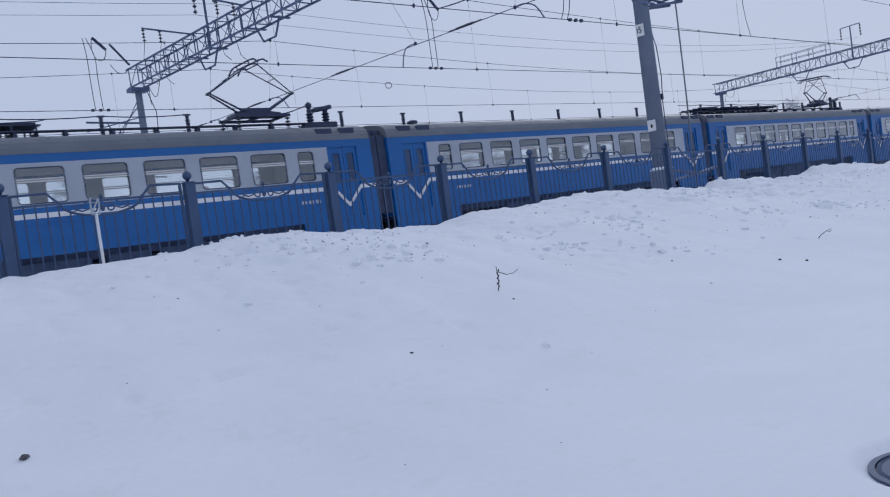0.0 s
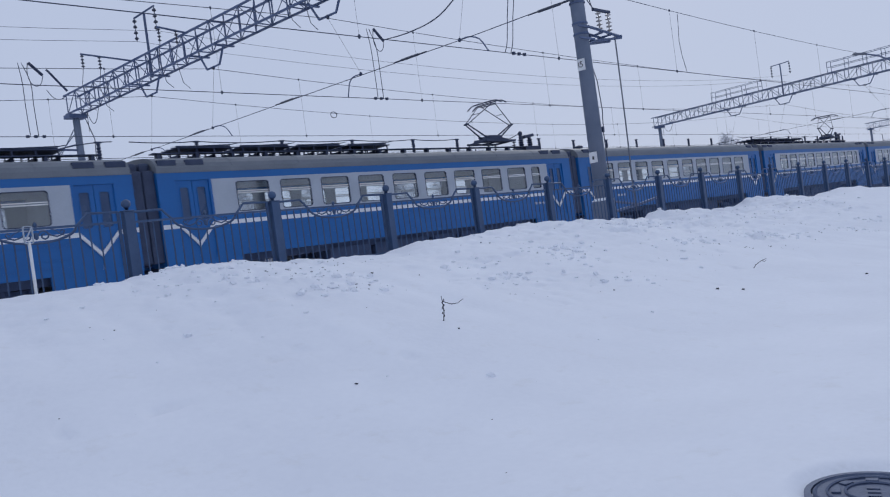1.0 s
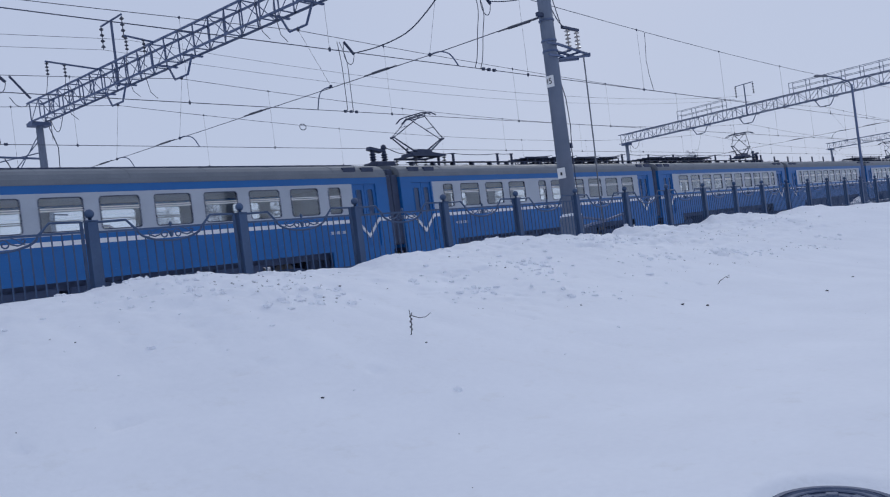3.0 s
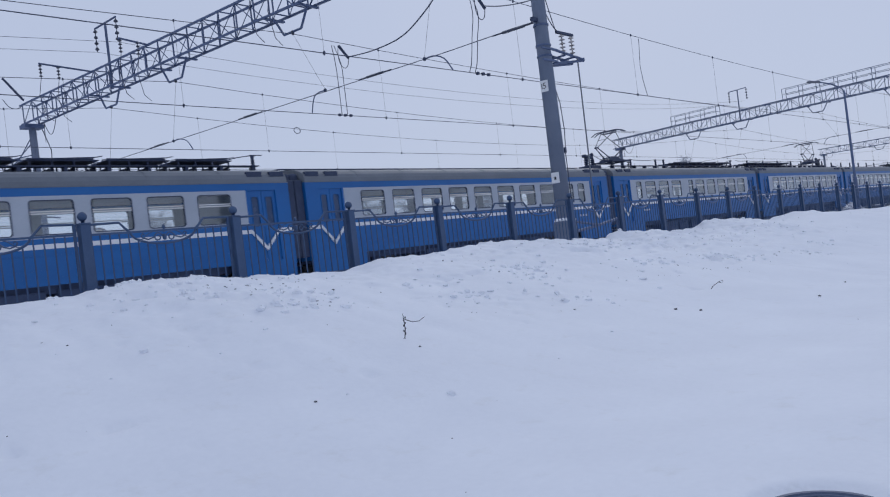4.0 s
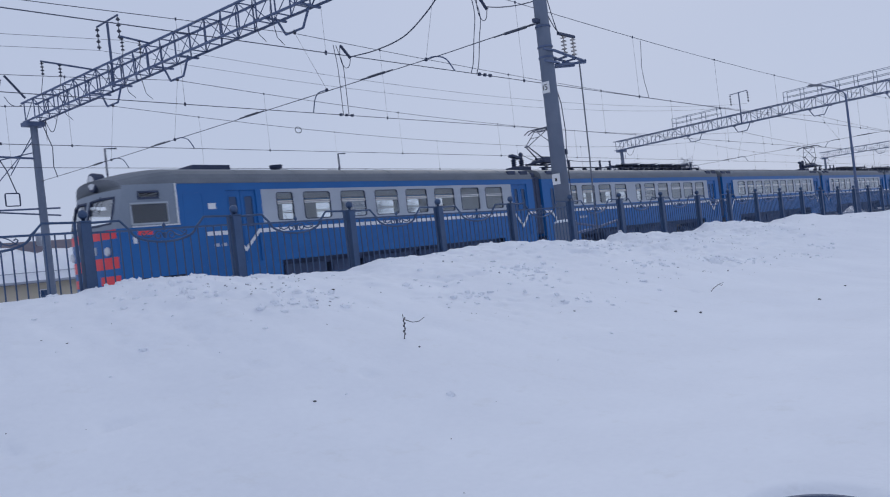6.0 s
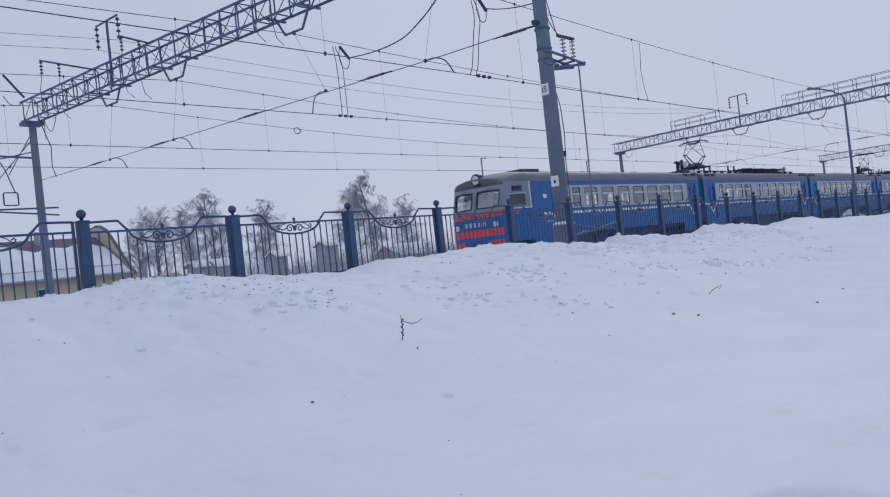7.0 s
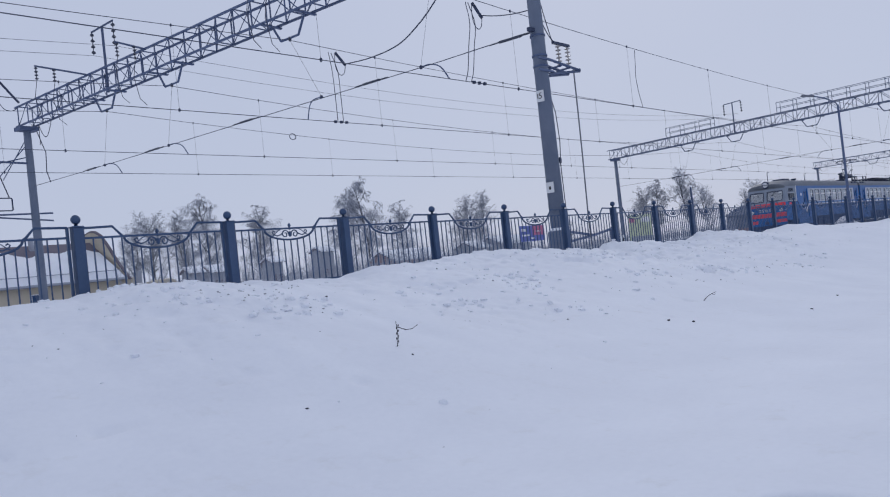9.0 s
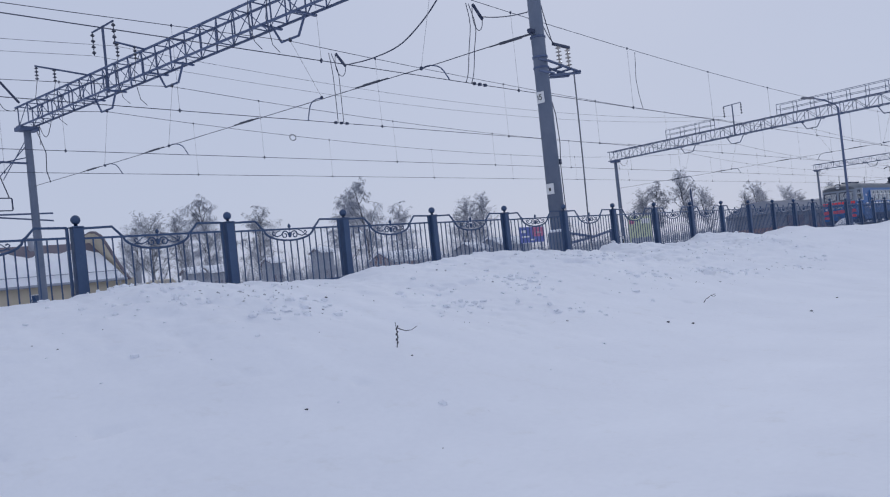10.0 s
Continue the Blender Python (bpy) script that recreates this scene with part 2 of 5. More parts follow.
def snow_height(x, y):
    """Height of the snow: flat yard, a shovelled bank that rises to the fence, a drop to the track bed."""
    crest = 1.47 + 0.17 * np.exp(-((x - 5.4) / 1.3) ** 2) - 0.10 * np.exp(-((x - 8.5) / 0.6) ** 2) + 0.14 * np.exp(-((x - 10.4) / 0.8) ** 2)
    crest = crest + 0.12 * np.exp(-((x - 13.2) / 1.1) ** 2) + 0.03 * np.exp(-((x - 15.5) / 0.8) ** 2) - 0.13 * np.exp(-((x - 17.2) / 0.7) ** 2)
    crest = crest - 0.12 * np.exp(-((x - 20.5) / 1.0) ** 2) + 0.12 * np.exp(-((x - 25.6) / 1.8) ** 2) + 0.08 * np.exp(-((x - 32) / 4) ** 2)
    crest = crest - 0.07 * step(17, 22, x) + step(15, 20, x) * (0.09 * lattice(x * 0.55 + 0.4, x * 0 + 7.1, 15) + 0.05 * lattice(x * 1.3, x * 0 + 4.2, 16))
    crest = crest - 0.17 * step(34, 60, x) + 0.05 * lattice(x * 1.1, x * 0 + 3.3, 5) + 0.03 * lattice(x * 3.1, x * 0 + 1.3, 6)
    crest = crest - 0.17 * np.exp(-((x - 17.9) / 0.6) ** 2) - 0.06 * step(23.5, 25, x) - 0.13 * np.exp(-((x - 28.2) / 1.4) ** 2) - 0.08 * step(33, 38, x)
    crest = crest + 0.07 * np.exp(-((x - 8.5) / 0.7) ** 2)
    foot = 3.2 + 0.5 * lattice(x * 0.16, x * 0, 9)
    rise = step(0, 1, (y - foot) / (10.6 - foot)) * 0.55 + np.clip((y - foot) / (10.6 - foot), 0, 1) ** 1.4 * 0.45
    z = crest * rise
    on = step(5.6, 9.0, y) * (1 - step(10.95, 11.5, y))
    rough = np.clip(0.10 + 0.20 * lattice(x * 0.4, y * 0.5, 11) + 0.42 * np.exp(-((x - 20) / 8) ** 2) + 0.40 * np.exp(-((x - 5.4) / 1.2) ** 2) * step(7.5, 9.5, y), 0.05, 0.8)
    z = z + on * rough * (0.06 * lattice(x * 1.3, y * 1.7, 1) + 0.05 * lattice(x * 3.1, y * 3.7, 12))
    chunk = lattice(x * 4.6, y * 5.4, 2)
    z = z + on * rough * (0.055 * np.sign(chunk) * np.abs(chunk) ** 0.6 + 0.03 * lattice(x * 9, y * 10, 3))
    patch = np.exp(-((x - 15.5) / 3.6) ** 2 - ((y - 8.4) / 1.6) ** 2) + 0.7 * np.exp(-((x - 24.0) / 5.0) ** 2 - ((y - 9.0) / 1.3) ** 2) + 0.75 * np.exp(-((x - 6.2) / 1.1) ** 2 - ((y - 9.3) / 0.9) ** 2) + 0.25 * np.exp(-((x - 9.5) / 2.5) ** 2 - ((y - 7.8) / 1.2) ** 2)
    crack = lattice(x * 5.1 + 2, y * 5.9, 31)
    clump = step(-0.1, 0.5, lattice(x * 0.75 + 1.7, y * 1.1 + 0.3, 33))
    z = z + patch * clump * (0.055 * np.sign(crack) * np.abs(crack) ** 0.4 + 0.03 * lattice(x * 10.5, y * 11.5, 32))
    z = z - patch * clump * 0.42 * np.maximum(0, lattice(x * 5.6 + 4, y * 6.6, 34) - 0.38)
    heaped = step(8.9, 10.0, y) * (1 - step(11.0, 11.5, y)) * (0.35 + 0.65 * step(14, 19, x))
    z = z + heaped * (0.055 * lattice(x * 1.9, y * 2.1 + 3, 41) + 0.05 * np.abs(lattice(x * 3.4 + 1, y * 3.9, 42)) - 0.02)
    ring = step(7.6, 9.6, y) * (1 - step(10.95, 11.5, y)) * rough
    z = z + ring * 0.06 * np.maximum(0, lattice(x * 5.2 + 3, y * 6.1, 14)) ** 0.5
    tread = np.maximum(0, lattice(x * 2.9 + 5, y * 2.7, 21) - 0.78)
    z = z - 0.30 * tread * step(3.8, 6.5, y) * (1 - 0.6 * on)
    z = z + (1 - on) * 0.012 * lattice(x * 1.3, y * 1.3, 4) + 0.04 * lattice(x * 0.35, y * 0.35, 7) * step(1, 5, y)
    back = step(10.75, 12.9, y)
    low = 0.60 + 0.03 * lattice(x * 0.9, y * 0.9, 8)
    z = np.where(y > 10.6, z * (1 - back) + low * back, z)
    heap = np.exp(-(((x - 50.3) / 1.1) ** 2 + ((y - 13.6) / 0.8) ** 2)) * 1.15
    z = z + heap
    far = step(40, 60, y)
    z = z - 0.35 * far
    pit = np.hypot(x - 4.205, y - 1.443)
    z = np.where(pit < 0.85, z * step(0.35, 0.85, pit) - 0.05 * (1 - step(0.32, 0.43, pit)), z)
    return z


def stretch(lo, a, b, hi, d):
    mid = np.arange(a, b, d)
    up, down, s = [b], [a], d
    while up[-1] < hi:
        s *= 1.18
        up.append(up[-1] + s)
    s = d
    while down[-1] > lo:
        s *= 1.3
        down.append(down[-1] - s)
    return np.concatenate((np.array(down[1:][::-1]), mid, np.array(up)))


def build_ground():
    xs = np.concatenate((stretch(-2500, -1.5, 2.0, 2.05, 0.09)[:-1], stretch(2.0, 2.0, 26.0, 60, 0.05)[0:]))
    xs = np.concatenate((xs[xs <= 60], np.arange(60.5, 110, 1.0), stretch(110, 110, 111, 3000, 2.0)))
    xs = np.unique(np.round(xs, 4))
    ys = np.concatenate((stretch(-2500, -1.0, 3, 3.05, 0.16)[:-1], np.arange(0.6, 2.4, 0.035), np.arange(3.0, 7.0, 0.08), np.arange(7.0, 11.6, 0.045), np.arange(11.6, 12.0, 0.08), stretch(12, 12.0, 14, 3000, 0.12)))
    ys = np.unique(np.round(ys, 4))
    gx, gy = np.meshgrid(xs, ys, indexing="ij")
    gz = snow_height(gx, gy)
    nx, ny = len(xs), len(ys)
    co = np.stack((gx, gy, gz), -1).reshape(-1, 3)
    i = np.arange(nx - 1)[:, None] * ny + np.arange(ny - 1)[None, :]
    quads = np.stack((i, i + ny, i + ny + 1, i + 1), -1).reshape(-1, 4)
    me = bpy.data.meshes.new("ground")
    me.vertices.add(len(co))
    me.vertices.foreach_set("co", co.ravel())
    me.loops.add(quads.size)
    me.loops.foreach_set("vertex_index", quads.ravel())
    me.polygons.add(len(quads))
    me.polygons.foreach_set("loop_start", np.arange(len(quads)) * 4)
    me.update(calc_edges=True)
    me.polygons.foreach_set("use_smooth", np.ones(len(quads), dtype=bool))
    me.materials.append(M_SNOW)
    tagged(new("ground", me), "white trodden snow over the yard, bank and track bed", "snow", kind="structure")


def ground_at(x, y):
    return float(snow_height(np.array([float(x)]), np.array([float(y)]))[0])


build_ground()


# ---- fence: steel posts with balls and wrought panels ----
def fence_z(x):
    return -0.0039 * (x - FENCE_X0)


def make_post():
    p = empty("fence_post")
    part("shaft", boxed(-0.07, 0.07, -0.07, 0.07, 0.7, 2.545, bevel=0.008), M_FENCE, p)
    cap = boxed(-0.082, 0.082, -0.082, 0.082, 2.545, 2.565, bevel=0.006)
    part("cap", cap, M_FENCE, p)
    prof = [(0.025, 2.56), (0.025, 2.60)] + [(0.068 * math.sin(a), 2.66 - 0.068 * math.cos(a)) for a in np.linspace(0.4, math.pi - 0.05, 9)]
    part("ball", lathe(bmesh.new(), prof, n=16), M_FENCE, p, smooth=True)
    return tagged(p, "dark blue square steel fence post with a ball finial", "fence post", "posts of the station fence")


def spiral(cx, cz, r0, r1, a0, turns, n=18):
    return [(cx + (r0 + (r1 - r0) * i / n) * math.cos(a0 + turns * 2 * math.pi * i / n), 0, cz + (r0 + (r1 - r0) * i / n) * math.sin(a0 + turns * 2 * math.pi * i / n)) for i in range(n + 1)]


def make_panel():
    """A panel between two posts; its middle lies at x = 0."""
    p = empty("wrought_fence")
    h = 1.14
    # upper rail: high at both ends, dipping in a bow at the middle
    top = [(-h, 0, 2.545), (-0.70, 0, 2.555), (-0.58, 0, 2.43)]
    for i in range(13):
        a = math.pi * i / 12
        top.append((-0.54 * math.cos(a), 0, 2.40 - 0.20 * math.sin(a)))
    top += [(0.58, 0, 2.43), (0.70, 0, 2.555), (h, 0, 2.545)]
    part("bowed_rail", tubed(top, 0.019, 6), M_FENCE, p)
    part("rail", boxed(-h, h, -0.016, 0.016, 2.385, 2.415), M_FENCE, p)
    part("rail", boxed(-h, h, -0.016, 0.016, 1.43, 1.46), M_FENCE, p)
    for s in (-1, 1):
        part("stile", boxed(s * h - 0.018, s * h + 0.018, -0.018, 0.018, 1.36, 2.55), M_FENCE, p)
    for i in range(1, 16):
        x = -h + 2 * h * i / 16
        under = 2.385
        if abs(x) < 0.54:
            under = 2.40 - 0.20 * math.sqrt(max(0, 1 - (x / 0.54) ** 2))
        part("bar", boxed(x - 0.0085, x + 0.0085, -0.0085, 0.0085, 1.30, under), M_FENCE, p)
    for s in (-1, 1):
        c = spiral(s * 0.105, 2.30, 0.078, 0.02, math.pi if s > 0 else 0, -s * 1.3)
        part("scroll", tubed(c, 0.0115, 5), M_FENCE, p)
        c = [(s * x, 0, z) for x, z in ((0.12, 2.36), (0.19, 2.30), (0.27, 2.275), (0.35, 2.30), (0.375, 2.345), (0.345, 2.365), (0.32, 2.345))]
        part("scroll", tubed(c, 0.0115, 5), M_FENCE, p)
        c = [(s * x, 0, z) for x, z in ((0.16, 2.40), (0.26, 2.36), (0.36, 2.285), (0.43, 2.27))]
        part("scroll", tubed(c, 0.008, 5), M_FENCE, p)
    part("rosette", lathe(bmesh.new(), [(0.01, -0.05), (0.03, -0.03), (0.03, 0.03), (0.01, 0.05)], (0, 0, 2.30), 8), M_FENCE, p)
    spear = lathe(bmesh.new(), [(0.016, 0), (0.016, 0.05), (0.030, 0.07), (0.024, 0.095), (0.004, 0.12)], (0, 0, 2.375), 8)
    part("finial", spear, M_FENCE, p)
    return tagged(p, "dark blue wrought steel fence panel with scrolls and bars", "fence", "panels of the station fence")


def build_fence():
    post, panel = make_post(), make_panel()
    lo, hi = -3, 34
    for i in range(lo, hi):
        x = FENCE_X0 + i * FENCE_STEP
        lean = random.uniform(-0.5, 0.5)
        m = pose(x, FENCE_Y, fence_z(x), 0, lean, 0)
        mp = pose(x + FENCE_STEP / 2, FENCE_Y + 0.02, fence_z(x + FENCE_STEP / 2), 0, random.uniform(-0.3, 0.3), 0)
        if i == lo:
            post.matrix_basis, panel.matrix_basis = m, mp
        else:
            copy_thing(post, m)
            copy_thing(panel, mp)


build_fence()


# ---- overhead line: gantries, masts, wires ----
def bar_between(bm, a, b, w):
    return tube(bm, [a, b], w, 4)


BEAM_Z0, BEAM_Z1 = 10.96, 11.96     # chords of the gantry beams
CONTACT_Z, HANG_Z = 7.235, 10.13


def insulator(bm, top, length, r=0.06, sheds=4, n=8):
    x, y, z = top
    prof = [(0.015, -length)]
    for i in range(sheds):
        c = -length + length * (i + 0.5) / sheds
        q = length / sheds * 0.32
        prof += [(0.02, c - q), (r, c - q * 0.3), (r * 0.8, c + q * 0.3), (0.02, c + q)]
    prof.append((0.015, 0))
    return lathe(bm, prof, (x, y, z), n)


def make_gantry(name, x_near, x_far, y_near, y_far, tracks, walkway=False, label="", tee=0.733, outriggers=(), inset=0.0):
    g = empty(name)
    length = math.hypot(x_far - x_near, y_far - y_near)
    turn = math.atan2(x_near - x_far, y_far - y_near)
    m = Matrix.Translation((x_near, y_near, 0)) @ Matrix.Rotation(turn, 4, "Z")
    g.matrix_basis = m
    hw = 0.37
    panels = int(length / 1.05)
    d = length / panels
    for x in (-hw, hw):
        for z in (BEAM_Z0, BEAM_Z1):
            part("chord", boxed(x - 0.038, x + 0.038, -0.3, length + 0.3, z - 0.038, z + 0.038), M_STEEL, g)
    # lacing: uprights and diagonals on both faces, top and bottom
    up = part("upright", boxed(-0.022, 0.022, -0.022, 0.022, BEAM_Z0, BEAM_Z1), M_STEEL, g)
    up.matrix_basis = pose(-hw, 0, 0)
    diag = part("diagonal", bar_between(bmesh.new(), (0, 0, BEAM_Z0), (0, d, BEAM_Z1), 0.023), M_STEEL, g)
    diag.matrix_basis = pose(-hw, 0, 0)
    back = part("diagonal", bar_between(bmesh.new(), (0, d, BEAM_Z0), (0, 0, BEAM_Z1), 0.023), M_STEEL, g)
    back.matrix_basis = pose(hw, 0, 0)
    flat = part("cross_brace", bar_between(bmesh.new(), (-hw, 0, 0), (hw, d, 0), 0.018), M_STEEL, g)
    flat.matrix_basis = pose(0, 0, BEAM_Z0)
    strut = part("strut", boxed(-hw, hw, -0.02, 0.02, -0.02, 0.02), M_STEEL, g)
    strut.matrix_basis = pose(0, 0, BEAM_Z0)
    for i in range(panels + 1):
        y = i * d
        for x in (-hw, hw):
            if i or x > 0:
                again(up, g, pose(x, y, 0))
            if i < panels:
                if i or x > 0:
                    again(diag if (i % 2) else back, g, pose(x, y, 0))
        for z in (BEAM_Z0, BEAM_Z1):
            if i or z > BEAM_Z0:
                again(strut, g, pose(0, y, z))
            if i < panels and (i or z > BEAM_Z0):
                again(flat, g, pose(0, y, z))
    inv = m.inverted()
    # hangers: trapezoid brackets under the beam, one for each track
    for ty in tracks:
        y = (inv @ Vector((x_near + (x_far - x_near) * (ty - y_near) / (y_far - y_near), ty, 0))).y
        b = bmesh.new()
        w, deep = 0.95, 0.75
        for a, c in (((0, -w, BEAM_Z0), (0, -w * 0.5, BEAM_Z0 - deep)), ((0, w, BEAM_Z0), (0, w * 0.5, BEAM_Z0 - deep)), ((0, -w * 0.5, BEAM_Z0 - deep), (0, w * 0.5, BEAM_Z0 - deep))):
            tube(b, [a, c], 0.045, 6)
        for s in (-w, w):
            box(b, -0.5, 0.5, s - 0.06, s + 0.06, BEAM_Z0 - 0.10, BEAM_Z0 - 0.04)
        part("hanger", b, M_STEEL, g).matrix_basis = pose(0, y, 0)
        part("clamp", lathe(bmesh.new(), [(0.03, -0.12), (0.06, -0.06), (0.06, 0.0), (0.03, 0.05)], (0, y, BEAM_Z0 - deep), 8), M_INSUL, g)
    # tall bracket with two insulator strings, on top of the beam
    y = length * tee
    b = tubed([(0, y, BEAM_Z0), (0, y, BEAM_Z1 + 2.05)], 0.06, 6)
    tube(b, [(0, y - 0.95, BEAM_Z1 + 2.1), (0, y + 0.95, BEAM_Z1 + 2.05)], 0.045, 6)
    part("bracket", b, M_STEEL, g)
    for s in (-0.93, 0.93):
        part("insulator", insulator(bmesh.new(), (0, y + s, BEAM_Z1 + 2.05), 1.1, 0.105), M_INSUL, g)
    for yy, ln in outriggers:
        b = tubed([(-0.3, yy * length, BEAM_Z1), (-0.4 - ln, yy * length, BEAM_Z1 + 0.12)], 0.045, 6)
        part("outrigger", b, M_STEEL, g)
        for k in (0.0, 0.8):
            if ln - k < 0.5:
                continue
            part("insulator", insulator(bmesh.new(), (-0.35 - ln + k, yy * length, BEAM_Z1 + 0.1), 0.62, 0.085), M_INSUL, g)
            part("jumper", tubed([(-0.35 - ln + k, yy * length, BEAM_Z1 - 0.5), (-0.5 - ln + k, yy * length, BEAM_Z1 - 1.3), (-0.3 - ln + k, yy * length, BEAM_Z1 - 2.2), (0.0 - ln + k, yy * length, HANG_Z - 0.6)], 0.014, 5), M_WIRE, g)
    # cable loops hanging near the far end
    b = bmesh.new()
    for k in range(2):
        tube(b, [(0.35, length - 0.6 - 1.4 * k * u, BEAM_Z0 - 1.1 * math.sin(math.pi * u) * (1 - 0.3 * k)) for u in np.linspace(0, 1, 9)], 0.018, 5)
    part("cable_loop", b, M_WIRE, g)
    if walkway:
        for a, c in ((length * 0.06, length * 0.40), (length * 0.61, length * 0.77)):
            n = int((c - a) / 1.5)
            for i in range(n + 1):
                yy = a + (c - a) * i / n
                for x in (-hw, hw):
                    part("rail_post", boxed(x - 0.02, x + 0.02, yy - 0.02, yy + 0.02, BEAM_Z1, BEAM_Z1 + 1.0), M_STEEL, g)
            for x in (-hw, hw):
                for z in (0.5, 1.0):
                    part("handrail", boxed(x - 0.02, x + 0.02, a, c, BEAM_Z1 + z - 0.02, BEAM_Z1 + z + 0.02), M_STEEL, g)
    # far mast
    fm = bmesh.new()
    lathe(fm, [(0.23, 0.2), (0.18, BEAM_Z0 - 0.25)], (0, length - inset, 0), 14)
    part("mast", fm, M_CONCRETE, g, smooth=False)
    part("mast_head", boxed(-0.5, 0.5, length - inset - 0.35, length - inset + 0.35, BEAM_Z0 - 0.25, BEAM_Z0 - 0.05), M_STEEL, g)
    return tagged(g, label or "blue-grey lattice steel gantry over the tracks on a concrete mast", "gantry", "overhead line gantries")


G1 = (19.1, 17.2, 12.7, 43.8)
G2 = (76.0, 81.0, 12.7, 45.6)
G3 = (148.5, 153.0, 12.7, 45.6)
G4 = (222.0, 224.0, 12.7, 45.6)


def build_gantries():
    for k, (xn, xf, yn, yf) in enumerate((G1, G2, G3, G4)):
        make_gantry("gantry", xn, xf, yn, yf, TRACKS, walkway=(k == 1), inset=0.4 if k else 0.0, tee=(0.733, 0.54, 0.54, 0.54)[k], outriggers=((0.765, 2.4), (0.61, 1.3), (0.32, 1.6)) if k == 0 else (), label="blue-grey lattice steel gantry with walkway rails" if k == 1 else "")
    for xn, yn in ((G2[0], 12.7), (G3[0], 12.7), (G4[0], 12.7)):
        p = part("gantry_mast", lathe(bmesh.new(), [(0.24, 0.3), (0.19, BEAM_Z0 - 0.07)], (xn, yn, 0), 14), M_CONCRETE, None)
        tagged(p, "tapered grey concrete mast under the gantry beam", "mast", "near gantry masts")


def gantry_x(g, y):
    return g[0] + (g[1] - g[0]) * (y - g[2]) / (g[3] - g[2])



def make_catenary(y, sag, lift=0.0):
    """One track's contact wire, messenger and droppers from before the first gantry to the last."""
    c = empty("catenary")
    xs = [-48.0] + [gantry_x(g, y) for g in (G1, G2, G3, G4)]
    part("contact_wire", tubed([(xs[0], y, CONTACT_Z + lift), (xs[-1], y, CONTACT_Z + lift)], 0.013, 5), M_WIRE, c)
    bm = bmesh.new()
    pts = []
    for a, b in zip(xs, xs[1:]):
        for i in range(16):
            u = i / 16
            pts.append((a + (b - a) * u, y, HANG_Z - 4 * sag * u * (1 - u)))
    pts.append((xs[-1], y, HANG_Z))
    part("messenger_wire", tube(bm, pts, 0.012, 5), M_WIRE, c)
    for a, b in list(zip(xs, xs[1:]))[:3]:
        n = 7
        for i in range(n):
            u = (i + 0.5) / n
            x = a + (b - a) * u
            z = HANG_Z - 4 * sag * u * (1 - u)
            part("dropper", tubed([(x, y, CONTACT_Z + lift), (x, y, z)], 0.005, 4), M_WIRE, c)
            bm = lathe(bmesh.new(), [(0.02, -0.06), (0.04, -0.02), (0.04, 0.03), (0.02, 0.06)], (x, y, CONTACT_Z + lift), 6)
            part("clip", bm, M_WIRE, c)
            part("clip", lathe(bmesh.new(), [(0.02, -0.05), (0.035, -0.02), (0.035, 0.02), (0.02, 0.05)], (x, y, z), 6), M_WIRE, c)
    return tagged(c, "thin dark contact and messenger wires over a track", "catenary", "overhead lines")


def smooth_line(pts, n=5):
    """A rounder line through the same points."""
    p = [Vector(v) for v in pts]
    p = [p[0] * 2 - p[1]] + p + [p[-1] * 2 - p[-2]]
    out = []
    for a, b, c, d in zip(p, p[1:], p[2:], p[3:]):
        for k in range(n):
            t = k / n
            out.append(0.5 * (2 * b + (c - a) * t + (2 * a - 5 * b + 4 * c - d) * t * t + (3 * b - a - 3 * c + d) * t ** 3))
    return out + [p[-2]]


def cross_rope(g, z):
    """The fixing rope that runs under a gantry from mast to mast, with insulators and steady arms."""
    r = empty("cross_rope")
    def at(y, zz):
        return (gantry_x(g, y), y, zz)
    ya, yb = g[2] + 0.2, g[3] - 0.2
    part("rope", tubed([at(ya, z)] + [at(y, z - 0.05) for y in TRACKS] + [at(yb, z)], 0.014, 5), M_WIRE, r)
    for y in (13.6, 19.2, 25.9, 32.3, 37.7):
        b = tubed([at(y - 0.75, z - 0.03), at(y + 0.75, z - 0.03)], 0.024, 6)
        tube(b, [at(y - 0.38, z - 0.03), at(y + 0.38, z - 0.03)], 0.042, 8)
        part("rod_insulator", b, M_INSUL, r)
    for y in TRACKS:
        x0 = gantry_x(g, y)
        e = -1.4 if y == TRACKS[1] else 0.75
        a = [(x0, y + e, z - 0.03), (x0 + 0.1, y + e * 0.6, z + 0.0), (x0 + 0.3, y + e * 0.25, z - 0.12), (x0 + 0.45, y, CONTACT_Z)]
        part("steady_arm", tubed(smooth_line(a, 3), 0.022, 5), M_STEEL, r)
        part("dropper", tubed([(x0, y + e, z), (x0 + 0.0, y, HANG_Z)], 0.006, 4), M_WIRE, r)
        part("clip", lathe(bmesh.new(), [(0.03, -0.06), (0.06, -0.03), (0.06, 0.03), (0.03, 0.06)], (x0, y + e, z - 0.03), 6), M_EQUIP, r)
    return tagged(r, "steel cross rope with rod insulators and steady arms", "cross rope", "cross ropes")


